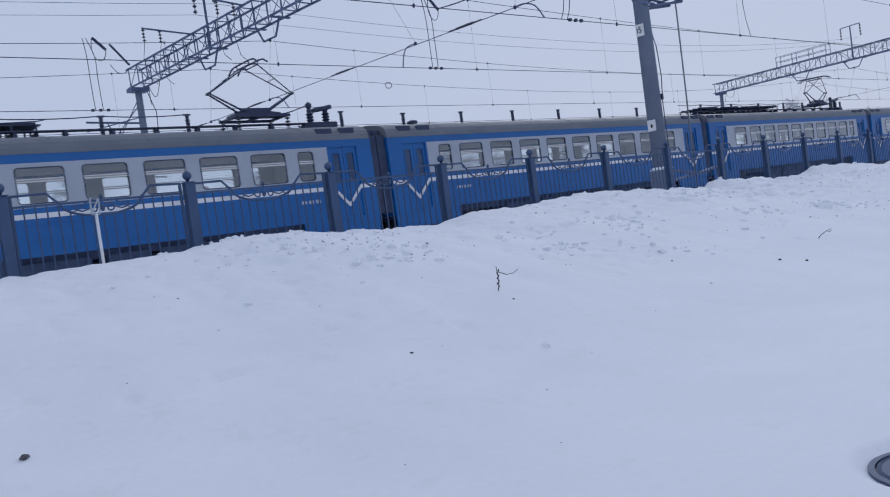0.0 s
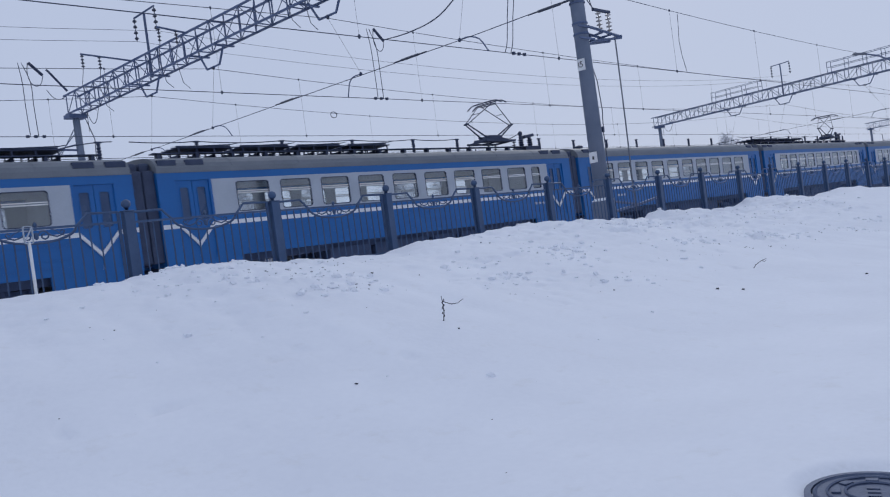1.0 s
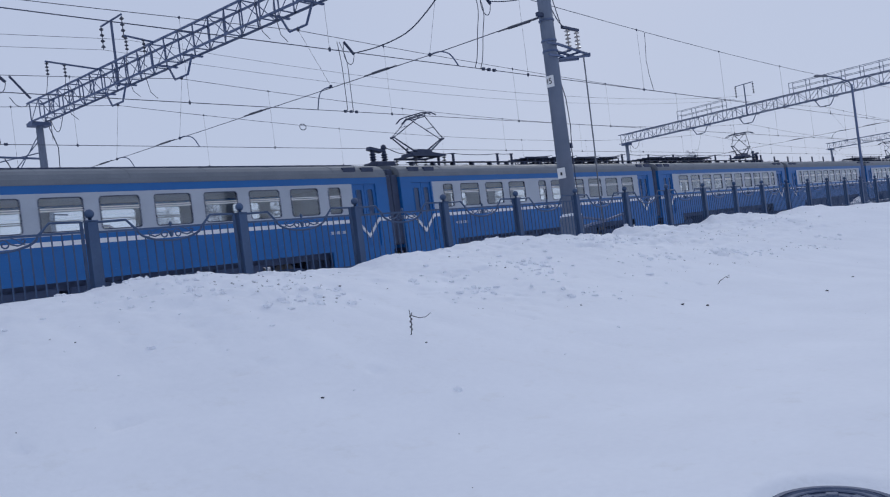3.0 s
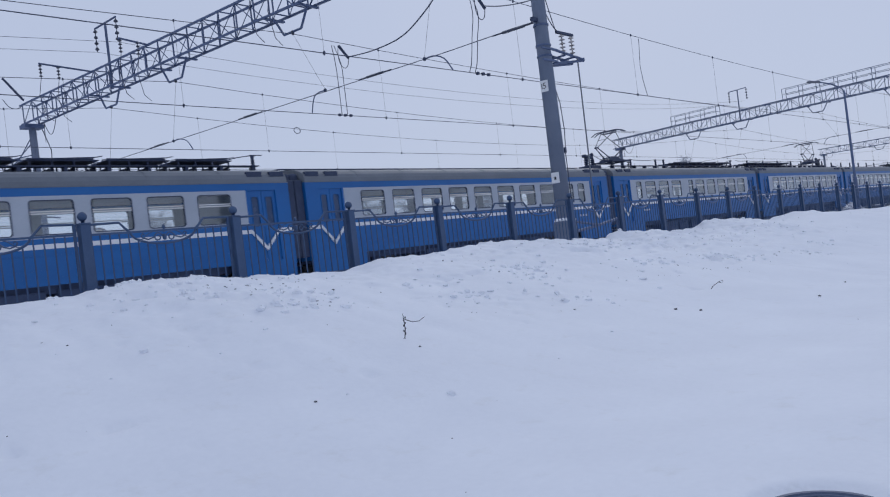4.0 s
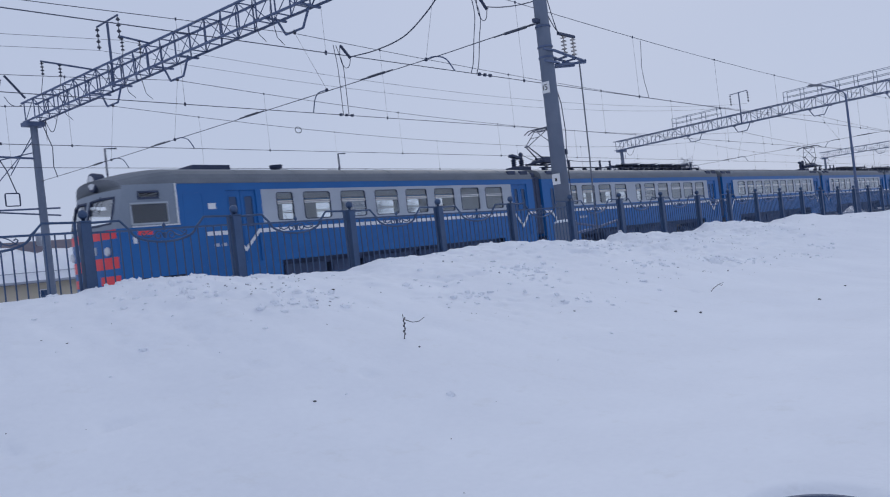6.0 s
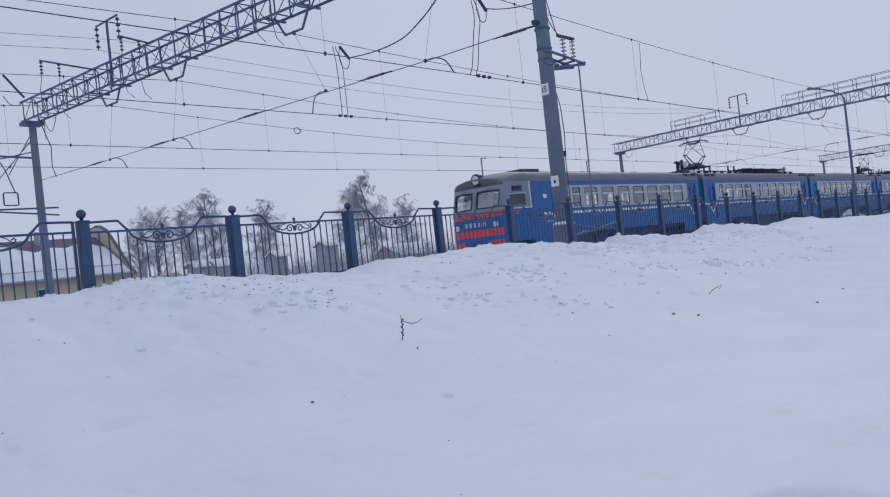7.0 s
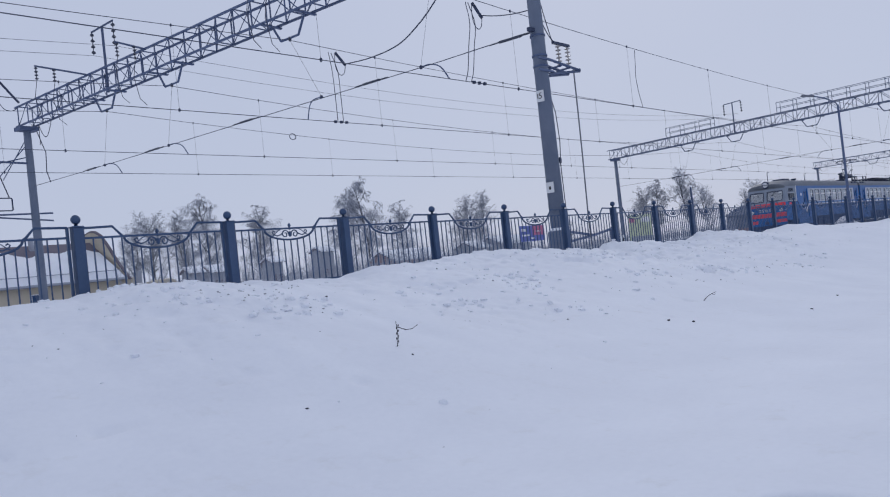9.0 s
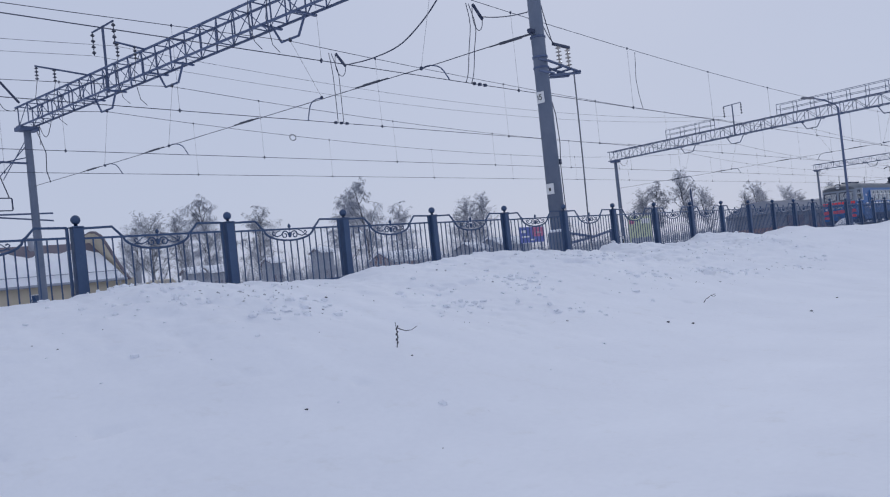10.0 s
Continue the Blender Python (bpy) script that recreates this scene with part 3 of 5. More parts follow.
def jumper(x, y, dx, label):
    """Two loose vertical jumpers between messenger and contact wire, with a strain insulator."""
    j = empty("jumper_cable")
    for k in (0, 0.28):
        pts = [(x + k * 0.45, y, HANG_Z - 0.22), (x + k + 0.05, y - 0.05, 9.2), (x + k + dx * 0.4, y - 0.08, 8.4), (x + k + dx * 0.7, y - 0.04, 7.6), (x + k + dx, y, CONTACT_Z)]
        part("cable", tubed(smooth_line(pts, 4), 0.014, 5), M_WIRE, j)
    t = HANG_Z - 0.2
    b = tubed([(x + 0.35, y, t), (x + 0.43, y, t - 0.07), (x + 0.72, y, t - 0.36), (x + 0.8, y, t - 0.43)], 0.055, 8)
    part("strain_insulator", b, M_EQUIP, j)
    loop = [(x + 0.33, y, t), (x + 0.28, y, t - 0.4), (x + 0.36, y, t - 0.72), (x + 0.55, y, t - 0.85), (x + 0.72, y, t - 0.72), (x + 0.8, y, t - 0.45)]
    part("loop", tubed(smooth_line(loop, 4), 0.014, 5), M_WIRE, j)
    for k in range(3):
        part("clamp", boxed(x + k * 0.28 - 0.05, x + k * 0.28 + 0.05, y - 0.04, y + 0.04, CONTACT_Z - 0.04, CONTACT_Z + 0.05), M_EQUIP, j)
    return tagged(j, label, "cable", "feeder jumpers")


def sag_line(a, b, drop, n=14):
    a, b = Vector(a), Vector(b)
    return [a.lerp(b, i / n) - Vector((0, 0, drop * 4 * (i / n) * (1 - i / n))) for i in range(n + 1)]


def build_lines():
    for y, sag, lift in ((TRACKS[0], 0.5, 0.0), (TRACKS[1], 0.55, 0.0), (TRACKS[2], 1.0, 0.0), (TRACKS[3], 1.1, 0.0)):
        make_catenary(y, sag, lift)
    for g in (G1, G2, G3):
        cross_rope(g, 7.77)
    jumper(20.25, TRACKS[1], 0.12, "two dark jumper cables with a strain insulator")
    jumper(20.55, TRACKS[0], -0.42, "two dark jumper cables beside the mast")
    jumper(10.2, TRACKS[2], 0.1, "two dark jumper cables over the third track")
    ring = [(28.3 + 0.22 * math.cos(a), TRACKS[3], 9.42 + 0.17 * math.sin(a)) for a in np.linspace(0, 2 * math.pi, 15)]
    tagged(part("wire_coil", tubed(ring, 0.022, 5), M_WIRE), "small coil of wire hung on the messenger wire", "coil")
    f = part("feeder_cable", tubed(smooth_line([(21.0, 22.9, 9.52), (21.05, 21.5, 9.43), (21.0, 20.0, 9.5), (20.75, 18.7, 9.82), (20.5, 17.5, 10.35), (19.9, 15.2, 11.6), (19.3, 12.9, 13.0)]), 0.024, 6), M_WIRE)
    tagged(f, "thick dark feeder cable sagging down from the mast", "cable")
    f = part("feeder_cable", tubed(sag_line((21.3, 16.3, 9.58), (19.2, 12.9, 8.43), 0.08), 0.018, 6), M_WIRE)
    tagged(f, "dark feeder cable running onto the mast", "cable")
    for k, s in enumerate((-0.93, 0.93)):
        y = 12.7 + 31.1 * 0.733 + s
        x1, x2 = gantry_x(G1, y), gantry_x(G2, y)
        pts = sag_line((-48, y, 12.9), (x1, y, 12.9), 1.2) + sag_line((x1, y, 12.9), (x2, y - 4.5, 12.9), 1.3)[1:]
        w = part("feeder_wire", tubed(pts, 0.009, 4), M_WIRE)
        tagged(w, "thin feeder wire hung from the gantry brackets", "wire", "feeder wires")
    # a loose jumper on the first track past the mast
    j = part("loose_jumper", tubed([(32.1, 16.3, CONTACT_Z), (31.75, 16.25, 7.9), (31.55, 16.2, 8.5), (31.75, 16.25, 9.2), (31.9, 16.3, 9.72)], 0.012, 5), M_WIRE)
    tagged(j, "single slack jumper between messenger and contact wire", "cable")


def build_near_mast():
    """The near mast of the first gantry, with its switch bracket, plates and rod."""
    m = empty("line_mast", pose(19.12, 12.7, 0))
    part("shaft", lathe(bmesh.new(), [(0.235, 0.4), (0.165, 13.6)], n=20), M_CONCRETE, m, smooth=True)
    part("footing", lathe(bmesh.new(), [(0.33, 0.3), (0.33, 1.98), (0.30, 2.02)], n=8), M_CONCRETE, m)
    part("snow_cap", lathe(bmesh.new(), [(0.30, 2.02), (0.31, 2.05), (0.24, 2.10)], n=12), M_SNOW, m)
    for z in (6.72, 7.02, 7.6):
        part("collar", lathe(bmesh.new(), [(0.215, z - 0.03), (0.225, z - 0.02), (0.225, z + 0.02), (0.215, z + 0.03)], n=16), M_STEEL, m)
    for z in (6.55, 6.88):
        part("collar_bolt", boxed(-0.42, 0.3, -0.25, -0.2, z - 0.025, z + 0.025), M_STEEL, m)
    arm = bmesh.new()
    for y in (-0.2, 0.2):
        tube(arm, [(0.1, y, 6.90), (1.75, y, 6.75)], 0.045, 4)
        tube(arm, [(0.1, y, 6.48), (1.75, y, 6.72)], 0.035, 4)
    for x in (0.7, 1.2, 1.7):
        tube(arm, [(x, -0.25, 6.77), (x, 0.25, 6.77)], 0.03, 4)
    part("switch_bracket", arm, M_STEEL, m)
    for x in (1.0, 1.5):
        part("post_insulator", insulator(bmesh.new(), (x, 0, 7.48), 0.66, 0.09, 6, 10), M_PALEINSUL, m)
    part("switch_blade", boxed(0.75, 1.6, -0.04, 0.04, 7.48, 7.55), M_EQUIP, m)
    part("tie", tubed([(1.40, -0.2, 6.78), (1.40, -0.2, 6.35), (1.37, -0.2, 4.2), (1.31, -0.2, 2.3), (1.40, -0.2, 0.8)], 0.022, 6), M_PALESTEEL, m, "thin pale switch rod")
    part("cable", tubed(sag_line((0.75, 0, 7.5), (0.15, 0, 9.2), 0.1), 0.014, 5), M_WIRE, m)
    part("cable", tubed(sag_line((0.95, 0, 7.52), (0.18, 0.1, 8.6), 0.25), 0.014, 5), M_WIRE, m)
    part("cable", tubed([(0.2, -0.05, 6.0), (0.34, -0.1, 5.4), (0.40, -0.1, 4.6), (0.31, -0.1, 3.9), (0.33, -0.1, 2.4)], 0.014, 5), M_WIRE, m)
    part("clamp_box", boxed(0.24, 0.32, -0.14, -0.04, 3.95, 4.1), M_EQUIP, m)
    part("strain_clamp", boxed(-0.42, -0.1, -0.06, 0.06, 7.68, 7.8, bevel=0.02), M_EQUIP, m)
    for k, (z, w, h) in enumerate(((5.85, 0.24, 0.32), (3.25, 0.24, 0.3))):
        face = math.atan2(-12.7, -19.1) - radians(28)
        pl = boxed(-w / 2, w / 2, -0.012, 0.0, -h / 2, h / 2)
        plate = part("mast_plate", pl, M_SIGNWHITE, m, "small white enamel plate with dark marks")
        rad = 0.225 if k == 0 else 0.24
        plate.matrix_basis = pose(rad * math.cos(face) * 1.0, rad * math.sin(face) * 1.0, z, 0, 0, math.degrees(face) + 90)
        marks = ((-0.085, -0.06, -0.07, 0.07),) if k == 0 else ((-0.03, 0.03, -0.06, 0.03),)
        if k == 0:
            cu = bpy.data.curves.new("digit", "FONT")
            cu.body, cu.size, cu.extrude, cu.align_x, cu.align_y = "5", 0.24, 0.002, "CENTER", "CENTER"
            cu.materials.append(M_BLACK)
            d = new("digit", cu)
            d.parent = plate
            d.matrix_basis = pose(0.01, -0.016, 0, 90, 0, 0)
        for a, b, c, d in marks:
            mk = part("mark", boxed(a, b, -0.016, -0.0125, c, d), M_BLACK, plate)
    tagged(m, "tall tapered blue-grey concrete line mast with a switch bracket", "mast")
    r = empty("pipe_barrier", pose(0, 14.0, 0))
    part("pipe", tubed([(21.2, 0, 2.07), (23.1, 0, 1.84), (24.3, 0, 2.0)], 0.045, 6), M_STEEL, r)
    part("pipe", tubed([(21.2, 0, 1.66), (23.1, 0, 1.84)], 0.045, 6), M_STEEL, r)
    part("post", boxed(21.15, 21.25, -0.05, 0.05, 0.4, 2.1), M_STEEL, r)
    part("post", boxed(24.25, 24.35, -0.05, 0.05, 0.4, 2.05), M_STEEL, r)
    tagged(r, "dark bent pipe barrier behind the fence", "barrier")
    p = empty("lamp_post", pose(49.0, 13.0, 0))
    part("pole", lathe(bmesh.new(), [(0.12, 0.3), (0.10, 3.0), (0.075, 3.02), (0.06, 7.9)], n=12), M_STEEL, p)
    part("bracket_arm", tubed([(0, 0, 7.85), (-0.1, 0.1, 8.05), (-0.5, 0.5, 8.35), (-1.05, 1.05, 8.55)], 0.04, 6), M_STEEL, p)
    b = boxed(-0.35, 0.35, -0.11, 0.11, -0.06, 0.05, bevel=0.03)
    bmesh.ops.transform(b, matrix=pose(-1.2, 1.2, 8.57, 0, 5, -45), verts=b.verts)
    part("lamp_head", b, M_PALESTEEL, p)
    tagged(p, "slim dark steel street lamp behind the fence", "lamp post")
    # mast-side rigging at the far mast of the first gantry
    q = empty("strain_rigging", pose(17.2, 43.8, 0))
    for a, c, rad in (((-0.1, 0, 9.0), (-3.0, 0, 9.1), 0.06), ((-0.15, 0, 9.9), (-2.4, 0, 7.3), 0.025), ((0.1, 0, 10.6), (-1.4, 0, 8.1), 0.025), ((-0.2, 0, 9.3), (-3.0, 0, 8.6), 0.03)):
        part("strut", tubed([a, c], rad, 6), M_STEEL, q)
    part("bracket_arm", tubed([(0.9, 0, 6.35), (-3.2, 0, 6.3)], 0.05, 6), M_STEEL, q)
    part("bracket_arm", tubed([(0.9, 0, 5.95), (-3.2, 0, 6.3)], 0.045, 6), M_STEEL, q)
    part("insulator_frame", frame_ring(bmesh.new(), -1.75, -1.1, 6.55, 7.15, -0.04, 0.04, 0.05, 0.05), M_EQUIP, q)
    part("wire", tubed([(-1.9, 0, 9.0), (-1.55, 0, 8.3), (-1.2, 0, 7.2)], 0.03, 5), M_WIRE, q)
    part("wire", tubed([(0.5, 0, 10.7), (0.85, 0, 9.6), (0.8, 0, 8.6), (0.95, 0, 8.0)], 0.025, 5), M_WIRE, q)
    part("strain_insulator", tubed([(-1.2, 0, 13.3), (-1.1, 0, 13.2), (-0.35, 0, 12.3), (-0.25, 0, 12.2)], 0.06, 8), M_EQUIP, q)
    part("loop", tubed(smooth_line([(-1.3, 0, 12.2), (-1.0, 0, 11.8), (-0.6, 0, 11.75), (-0.3, 0, 12.0)], 4), 0.02, 5), M_WIRE, q)
    tagged(q, "dark brackets, struts and insulators on the far mast", "rigging")


build_gantries()
build_lines()
build_near_mast()


# ---- tracks ----
def build_tracks():
    for y in TRACKS:
        t = empty("railway_track", pose(0, y, 0))
        for s in (-0.76, 0.76):
            b = bmesh.new()
            box(b, -120, 260, s - 0.036, s + 0.036, RAIL - 0.045, RAIL)
            box(b, -120, 260, s - 0.009, s + 0.009, RAIL - 0.15, RAIL - 0.045)
            box(b, -120, 260, s - 0.07, s + 0.07, RAIL - 0.18, RAIL - 0.15)
            part("rail", b, M_RAIL, t)
        tagged(t, "steel rails half sunk in snow", "track", "tracks", "structure")


build_tracks()


# ---- the train: eight cars of an old blue electric multiple unit ----
CAR, HALF = 20.05, 1.74
Z_SKIRT, Z_BAND0, Z_BAND1, Z_WALL = 1.13, 2.33, 3.43, 3.66
ROOF_PROFILE = [(-HALF, Z_WALL), (-1.725, 3.80), (-1.66, 3.93), (-1.52, 4.04), (-1.25, 4.13), (-0.85, 4.20), (-0.4, 4.24), (0, 4.25)]
ROOF_PROFILE = ROOF_PROFILE + [(-a, b) for a, b in ROOF_PROFILE[-2::-1]]
BIG = [4.13 + 1.57 * k for k in range(9)]
LAYOUT = {
    "trailer_b": [(2.85, 0.5)] + [(c, 1.1) for c in BIG],
    "trailer": [(2.85, 0.5)] + [(c, 1.1) for c in BIG],
    "motor": [(2.95, 0.5)] + [(c, 1.1) for c in (4.27, 5.85, 7.43)] + [(9.32, 0.5)] + [(c, 1.1) for c in (10.6, 12.17, 13.76, 15.34, 16.92)],
    "motor_b": [(2.85, 0.5)] + [(c, 1.1) for c in BIG],
    "cab": [(5.95, 0.62)] + [(c, 1.1) for c in (7.28, 8.9, 10.52, 12.1, 13.69, 15.26, 16.83)],
}
WIN_Z0, WIN_Z1 = 2.44, 3.30


def wall_with_holes(bm, x0, x1, z0, z1, holes, y, thick):
    """A flat wall across x and z, with rectangular openings and their reveals."""
    xs = sorted({x0, x1, *[h[0] for h in holes], *[h[1] for h in holes]})
    zs = sorted({z0, z1, *[h[2] for h in holes], *[h[3] for h in holes]})
    for a, b in zip(xs, xs[1:]):
        for c, d in zip(zs, zs[1:]):
            mx, mz = (a + b) / 2, (c + d) / 2
            if any(h[0] < mx < h[1] and h[2] < mz < h[3] for h in holes):
                continue
            for yy in (y, y + thick):
                bm.faces.new([bm.verts.new(p) for p in ((a, yy, c), (b, yy, c), (b, yy, d), (a, yy, d))])
    for a, b, c, d in holes + [(x0, x1, z0, z1)]:
        for p, q in (((a, c), (b, c)), ((b, c), (b, d)), ((b, d), (a, d)), ((a, d), (a, c))):
            bm.faces.new([bm.verts.new(v) for v in ((p[0], y, p[1]), (q[0], y, q[1]), (q[0], y + thick, q[1]), (p[0], y + thick, p[1]))])
    return bm


PROTO = {}


def window_meshes(width):
    if width in PROTO:
        return PROTO[width]
    h = WIN_Z1 - WIN_Z0
    w = width / 2
    fr = frame_ring(bmesh.new(), -w, w, 0, h, -0.010, 0.05, 0.024)
    split = bmesh.new()
    box(split, -w, w, 0.0, 0.035, h * 0.60, h * 0.635)
    box(split, -w, w, 0.0, 0.035, h * 0.67, h * 0.70)
    glass = boxed(-w, w, 0.018, 0.024, 0, h)
    out = []
    for name, bm, m in (("window", fr, M_RUBBER), ("vent_bar", split, M_WHITE), ("pane", glass, M_GLASS)):
        me = bpy.data.meshes.new(name)
        bm.normal_update()
        bm.to_mesh(me)
        bm.free()
        me.materials.append(m)
        out.append(me)
    PROTO[width] = out
    return out


def shared(name, me, parent, m=None):
    o = new(name, me)
    o.parent = parent
    if m is not None:
        o.matrix_basis = m
    return o


def add_window(car, c, width, side):
    me = window_meshes(width)
    m = pose(c, side * HALF, WIN_Z0, 0, 0, 0 if side < 0 else 180)
    win = shared("window", me[0], car, m)
    shared("vent_bar", me[1], win)
    p = shared("pane", me[2], win)
    p.visible_shadow = False


def door_pair(car, x0, x1, side):
    y = side * HALF
    s = -side
    mid = (x0 + x1) / 2
    for a, b in ((x0, mid - 0.008), (mid + 0.008, x1)):
        bm = bmesh.new()
        wall_with_holes(bm, a, b, 1.17, 3.42, [(a + 0.13, b - 0.13, 2.28, 3.22)], y + s * 0.05, s * 0.04)
        leaf = part("door_leaf", bm, M_BLUE, car)
        part("window", frame_ring(bmesh.new(), a + 0.13, b - 0.13, 2.28, 3.22, y + s * 0.035, y + s * 0.08, 0.018, 0.05), M_BLUE, leaf)
        g = part("pane", boxed(a + 0.13, b - 0.13, y + s * 0.065, y + s * 0.07, 2.28, 3.22), M_DOORGLASS, leaf)


def stripe(car, side, x0, x1, doors):
    """White waist stripe, dropping to a point across each doorway."""
    y = side * (HALF + 0.005)
    zt, w = 2.19, 0.125
    pts = [(x0, zt)]
    for a, b in doors:
        pts += [(a, zt), ((a + b) / 2, zt - 0.56), (b, zt)]
    pts.append((x1, zt))
    for p, q in zip(pts, pts[1:]):
        if q[0] - p[0] < 0.02:
            continue
        bm = bmesh.new()
        v = [(p[0], p[1]), (q[0], q[1]), (q[0], q[1] - w), (p[0], p[1] - w)]
        lo = [bm.verts.new((a, y, b)) for a, b in v]
        hi = [bm.verts.new((a, y - side * 0.03, b)) for a, b in v]
        bm.faces.new(lo)
        for k in range(4):
            bm.faces.new((lo[k], lo[(k + 1) % 4], hi[(k + 1) % 4], hi[k]))
        part("stripe", bm, M_WHITE, car)


def bogie(car, x):
    b = bmesh.new()
    for s in (-1, 1):
        y = s * 1.08
        prism(b, [(x - 1.75, 0.62), (x - 1.2, 0.46), (x - 0.6, 0.42), (x + 0.6, 0.42), (x + 1.2, 0.46), (x + 1.75, 0.62), (x + 1.75, 0.76), (x + 0.9, 0.74), (x + 0.5, 0.58), (x - 0.5, 0.58), (x - 0.9, 0.74), (x - 1.75, 0.76)], y - 0.09, y + 0.09, "y")
        for k in (-1.3, 1.3):
            box(b, x + k - 0.16, x + k + 0.16, y - 0.13, y + 0.13, 0.33, 0.62)
        for k in (-0.35, 0.35):
            lathe(b, [(0.12, 0.45), (0.13, 0.6), (0.12, 0.75), (0.13, 0.95)], (x + k, y, 0), 8)
    box(b, x - 0.4, x + 0.4, -1.0, 1.0, 0.5, 0.9)
    bog = part("bogie", b, M_UNDER, car)
    for k in (-1.3, 1.3):
        for s in (-0.76, 0.76):
            w = lathe(bmesh.new(), [(0.05, -0.07), (0.44, -0.065), (0.475, -0.06), (0.475, 0.05), (0.50, 0.06), (0.50, 0.075), (0.3, 0.08), (0.1, 0.06)], n=20)
            bmesh.ops.transform(w, matrix=pose(x + k, s, 0.475, 90, 0, 0), verts=w.verts)
            part("wheel", w, M_RAIL, bog)


def roof_post(car, x, top=4.8, y=-0.1):
    """A ribbed post insulator with a clamp on its head."""
    prof = [(0.09, 4.2), (0.09, 4.27), (0.045, 4.29)]
    n = 5
    for i in range(n):
        z = 4.30 + (top - 4.36) * i / n
        prof += [(0.072, z), (0.05, z + 0.045)]
    prof += [(0.055, top - 0.06), (0.06, top - 0.05), (0.06, top)]
    post = part("post_insulator", lathe(bmesh.new(), prof, (x, y, 0), 8), M_EQUIP, car)
    part("clamp", boxed(x - 0.10, x + 0.10, y - 0.035, y + 0.035, top + 0.001, top + 0.045), M_EQUIP, post)


def bus_line(car, xs, top=4.83, y=-0.1):
    """The roof cable, slack between its posts."""
    pts = []
    for a, b in zip(xs, xs[1:]):
        pts += [(a + (b - a) * u, y, top - 0.22 * abs(b - a) / 3 * u * (1 - u)) for u in (0, 0.25, 0.5, 0.75)]
    pts.append((xs[-1], y, top))
    part("bus_cable", tubed(pts, 0.016, 5), M_EQUIP, car)


def pantograph(car, x):
    z0, z1, knee, reach = 4.74, 6.43, 5.47, 1.45
    base = part("pantograph_base", prism(bmesh.new(), [(x - 0.85, z0 - 0.02), (x + 0.85, z0 - 0.02), (x + 0.80, z0 + 0.08), (x + 0.45, z0 + 0.12), (x + 0.38, z0 + 0.21), (x - 0.30, z0 + 0.23), (x - 0.42, z0 + 0.13), (x - 0.80, z0 + 0.07)], -0.28, 0.28, "y"), M_EQUIP, car)
    for s in (-0.55, 0.55):
        part("base_rail", boxed(x - 0.95, x + 0.95, s - 0.045, s + 0.045, z0 - 0.10, z0 - 0.02), M_EQUIP, base)
    for k in (-0.85, 0.0, 0.85):
        part("base_rail", boxed(x + k - 0.045, x + k + 0.045, -0.6, 0.6, z0 - 0.096, z0 - 0.024), M_EQUIP, base)
    for k in (-0.85, 0.85):
        for s in (-0.55, 0.55):
            part("insulator", insulator(bmesh.new(), (x + k, s, z0 - 0.10), 0.46, 0.10, 4), M_INSUL, car)
    for s in (-0.2, 0.2):
        part("spring", tubed([(x - 0.55, s, z0 + 0.17), (x + 0.5, s, z0 + 0.19)], 0.05, 8), M_EQUIP, base)
    for e in (-1, 1):
        for s in (-1, 1):
            part("lower_arm", tubed([(x + e * 0.35, s * 0.18, z0 + 0.1), (x + e * reach, s * 0.07, knee)], 0.036, 6, 0.028), M_EQUIP, base)
            part("upper_arm", tubed([(x + e * reach, s * 0.07, knee), (x + e * 0.14, s * 0.40, z1 - 0.12)], 0.02, 6), M_EQUIP, base)
        part("cross_tube", tubed([(x + e * reach, -0.12, knee), (x + e * reach, 0.12, knee)], 0.045, 6), M_EQUIP, base)
        part("cross_tube", tubed([(x + e * 0.14, -0.40, z1 - 0.12), (x + e * 0.14, 0.40, z1 - 0.12)], 0.022, 6), M_EQUIP, base)
        part("brace", tubed([(x + e * 0.80, -0.235, 5.92), (x + e * 0.80, 0.235, 5.92)], 0.013, 5), M_EQUIP, base)
    head = bmesh.new()
    for e in (-0.16, 0.16):
        tube(head, [(x + e, -1.0, z1 - 0.17), (x + e, -0.75, z1 - 0.03), (x + e, -0.5, z1), (x + e, 0.5, z1), (x + e, 0.75, z1 - 0.03), (x + e, 1.0, z1 - 0.17)], 0.028, 6)
    for y in (-0.40, 0.40):
        tube(head, [(x - 0.16, y, z1 - 0.10), (x + 0.16, y, z1 - 0.10)], 0.025, 5)
        tube(head, [(x - 0.14, y, z1 - 0.12), (x - 0.16, y, z1)], 0.02, 5)
        tube(head, [(x + 0.14, y, z1 - 0.12), (x + 0.16, y, z1)], 0.02, 5)
    part("collector_head", head, M_EQUIP, car)


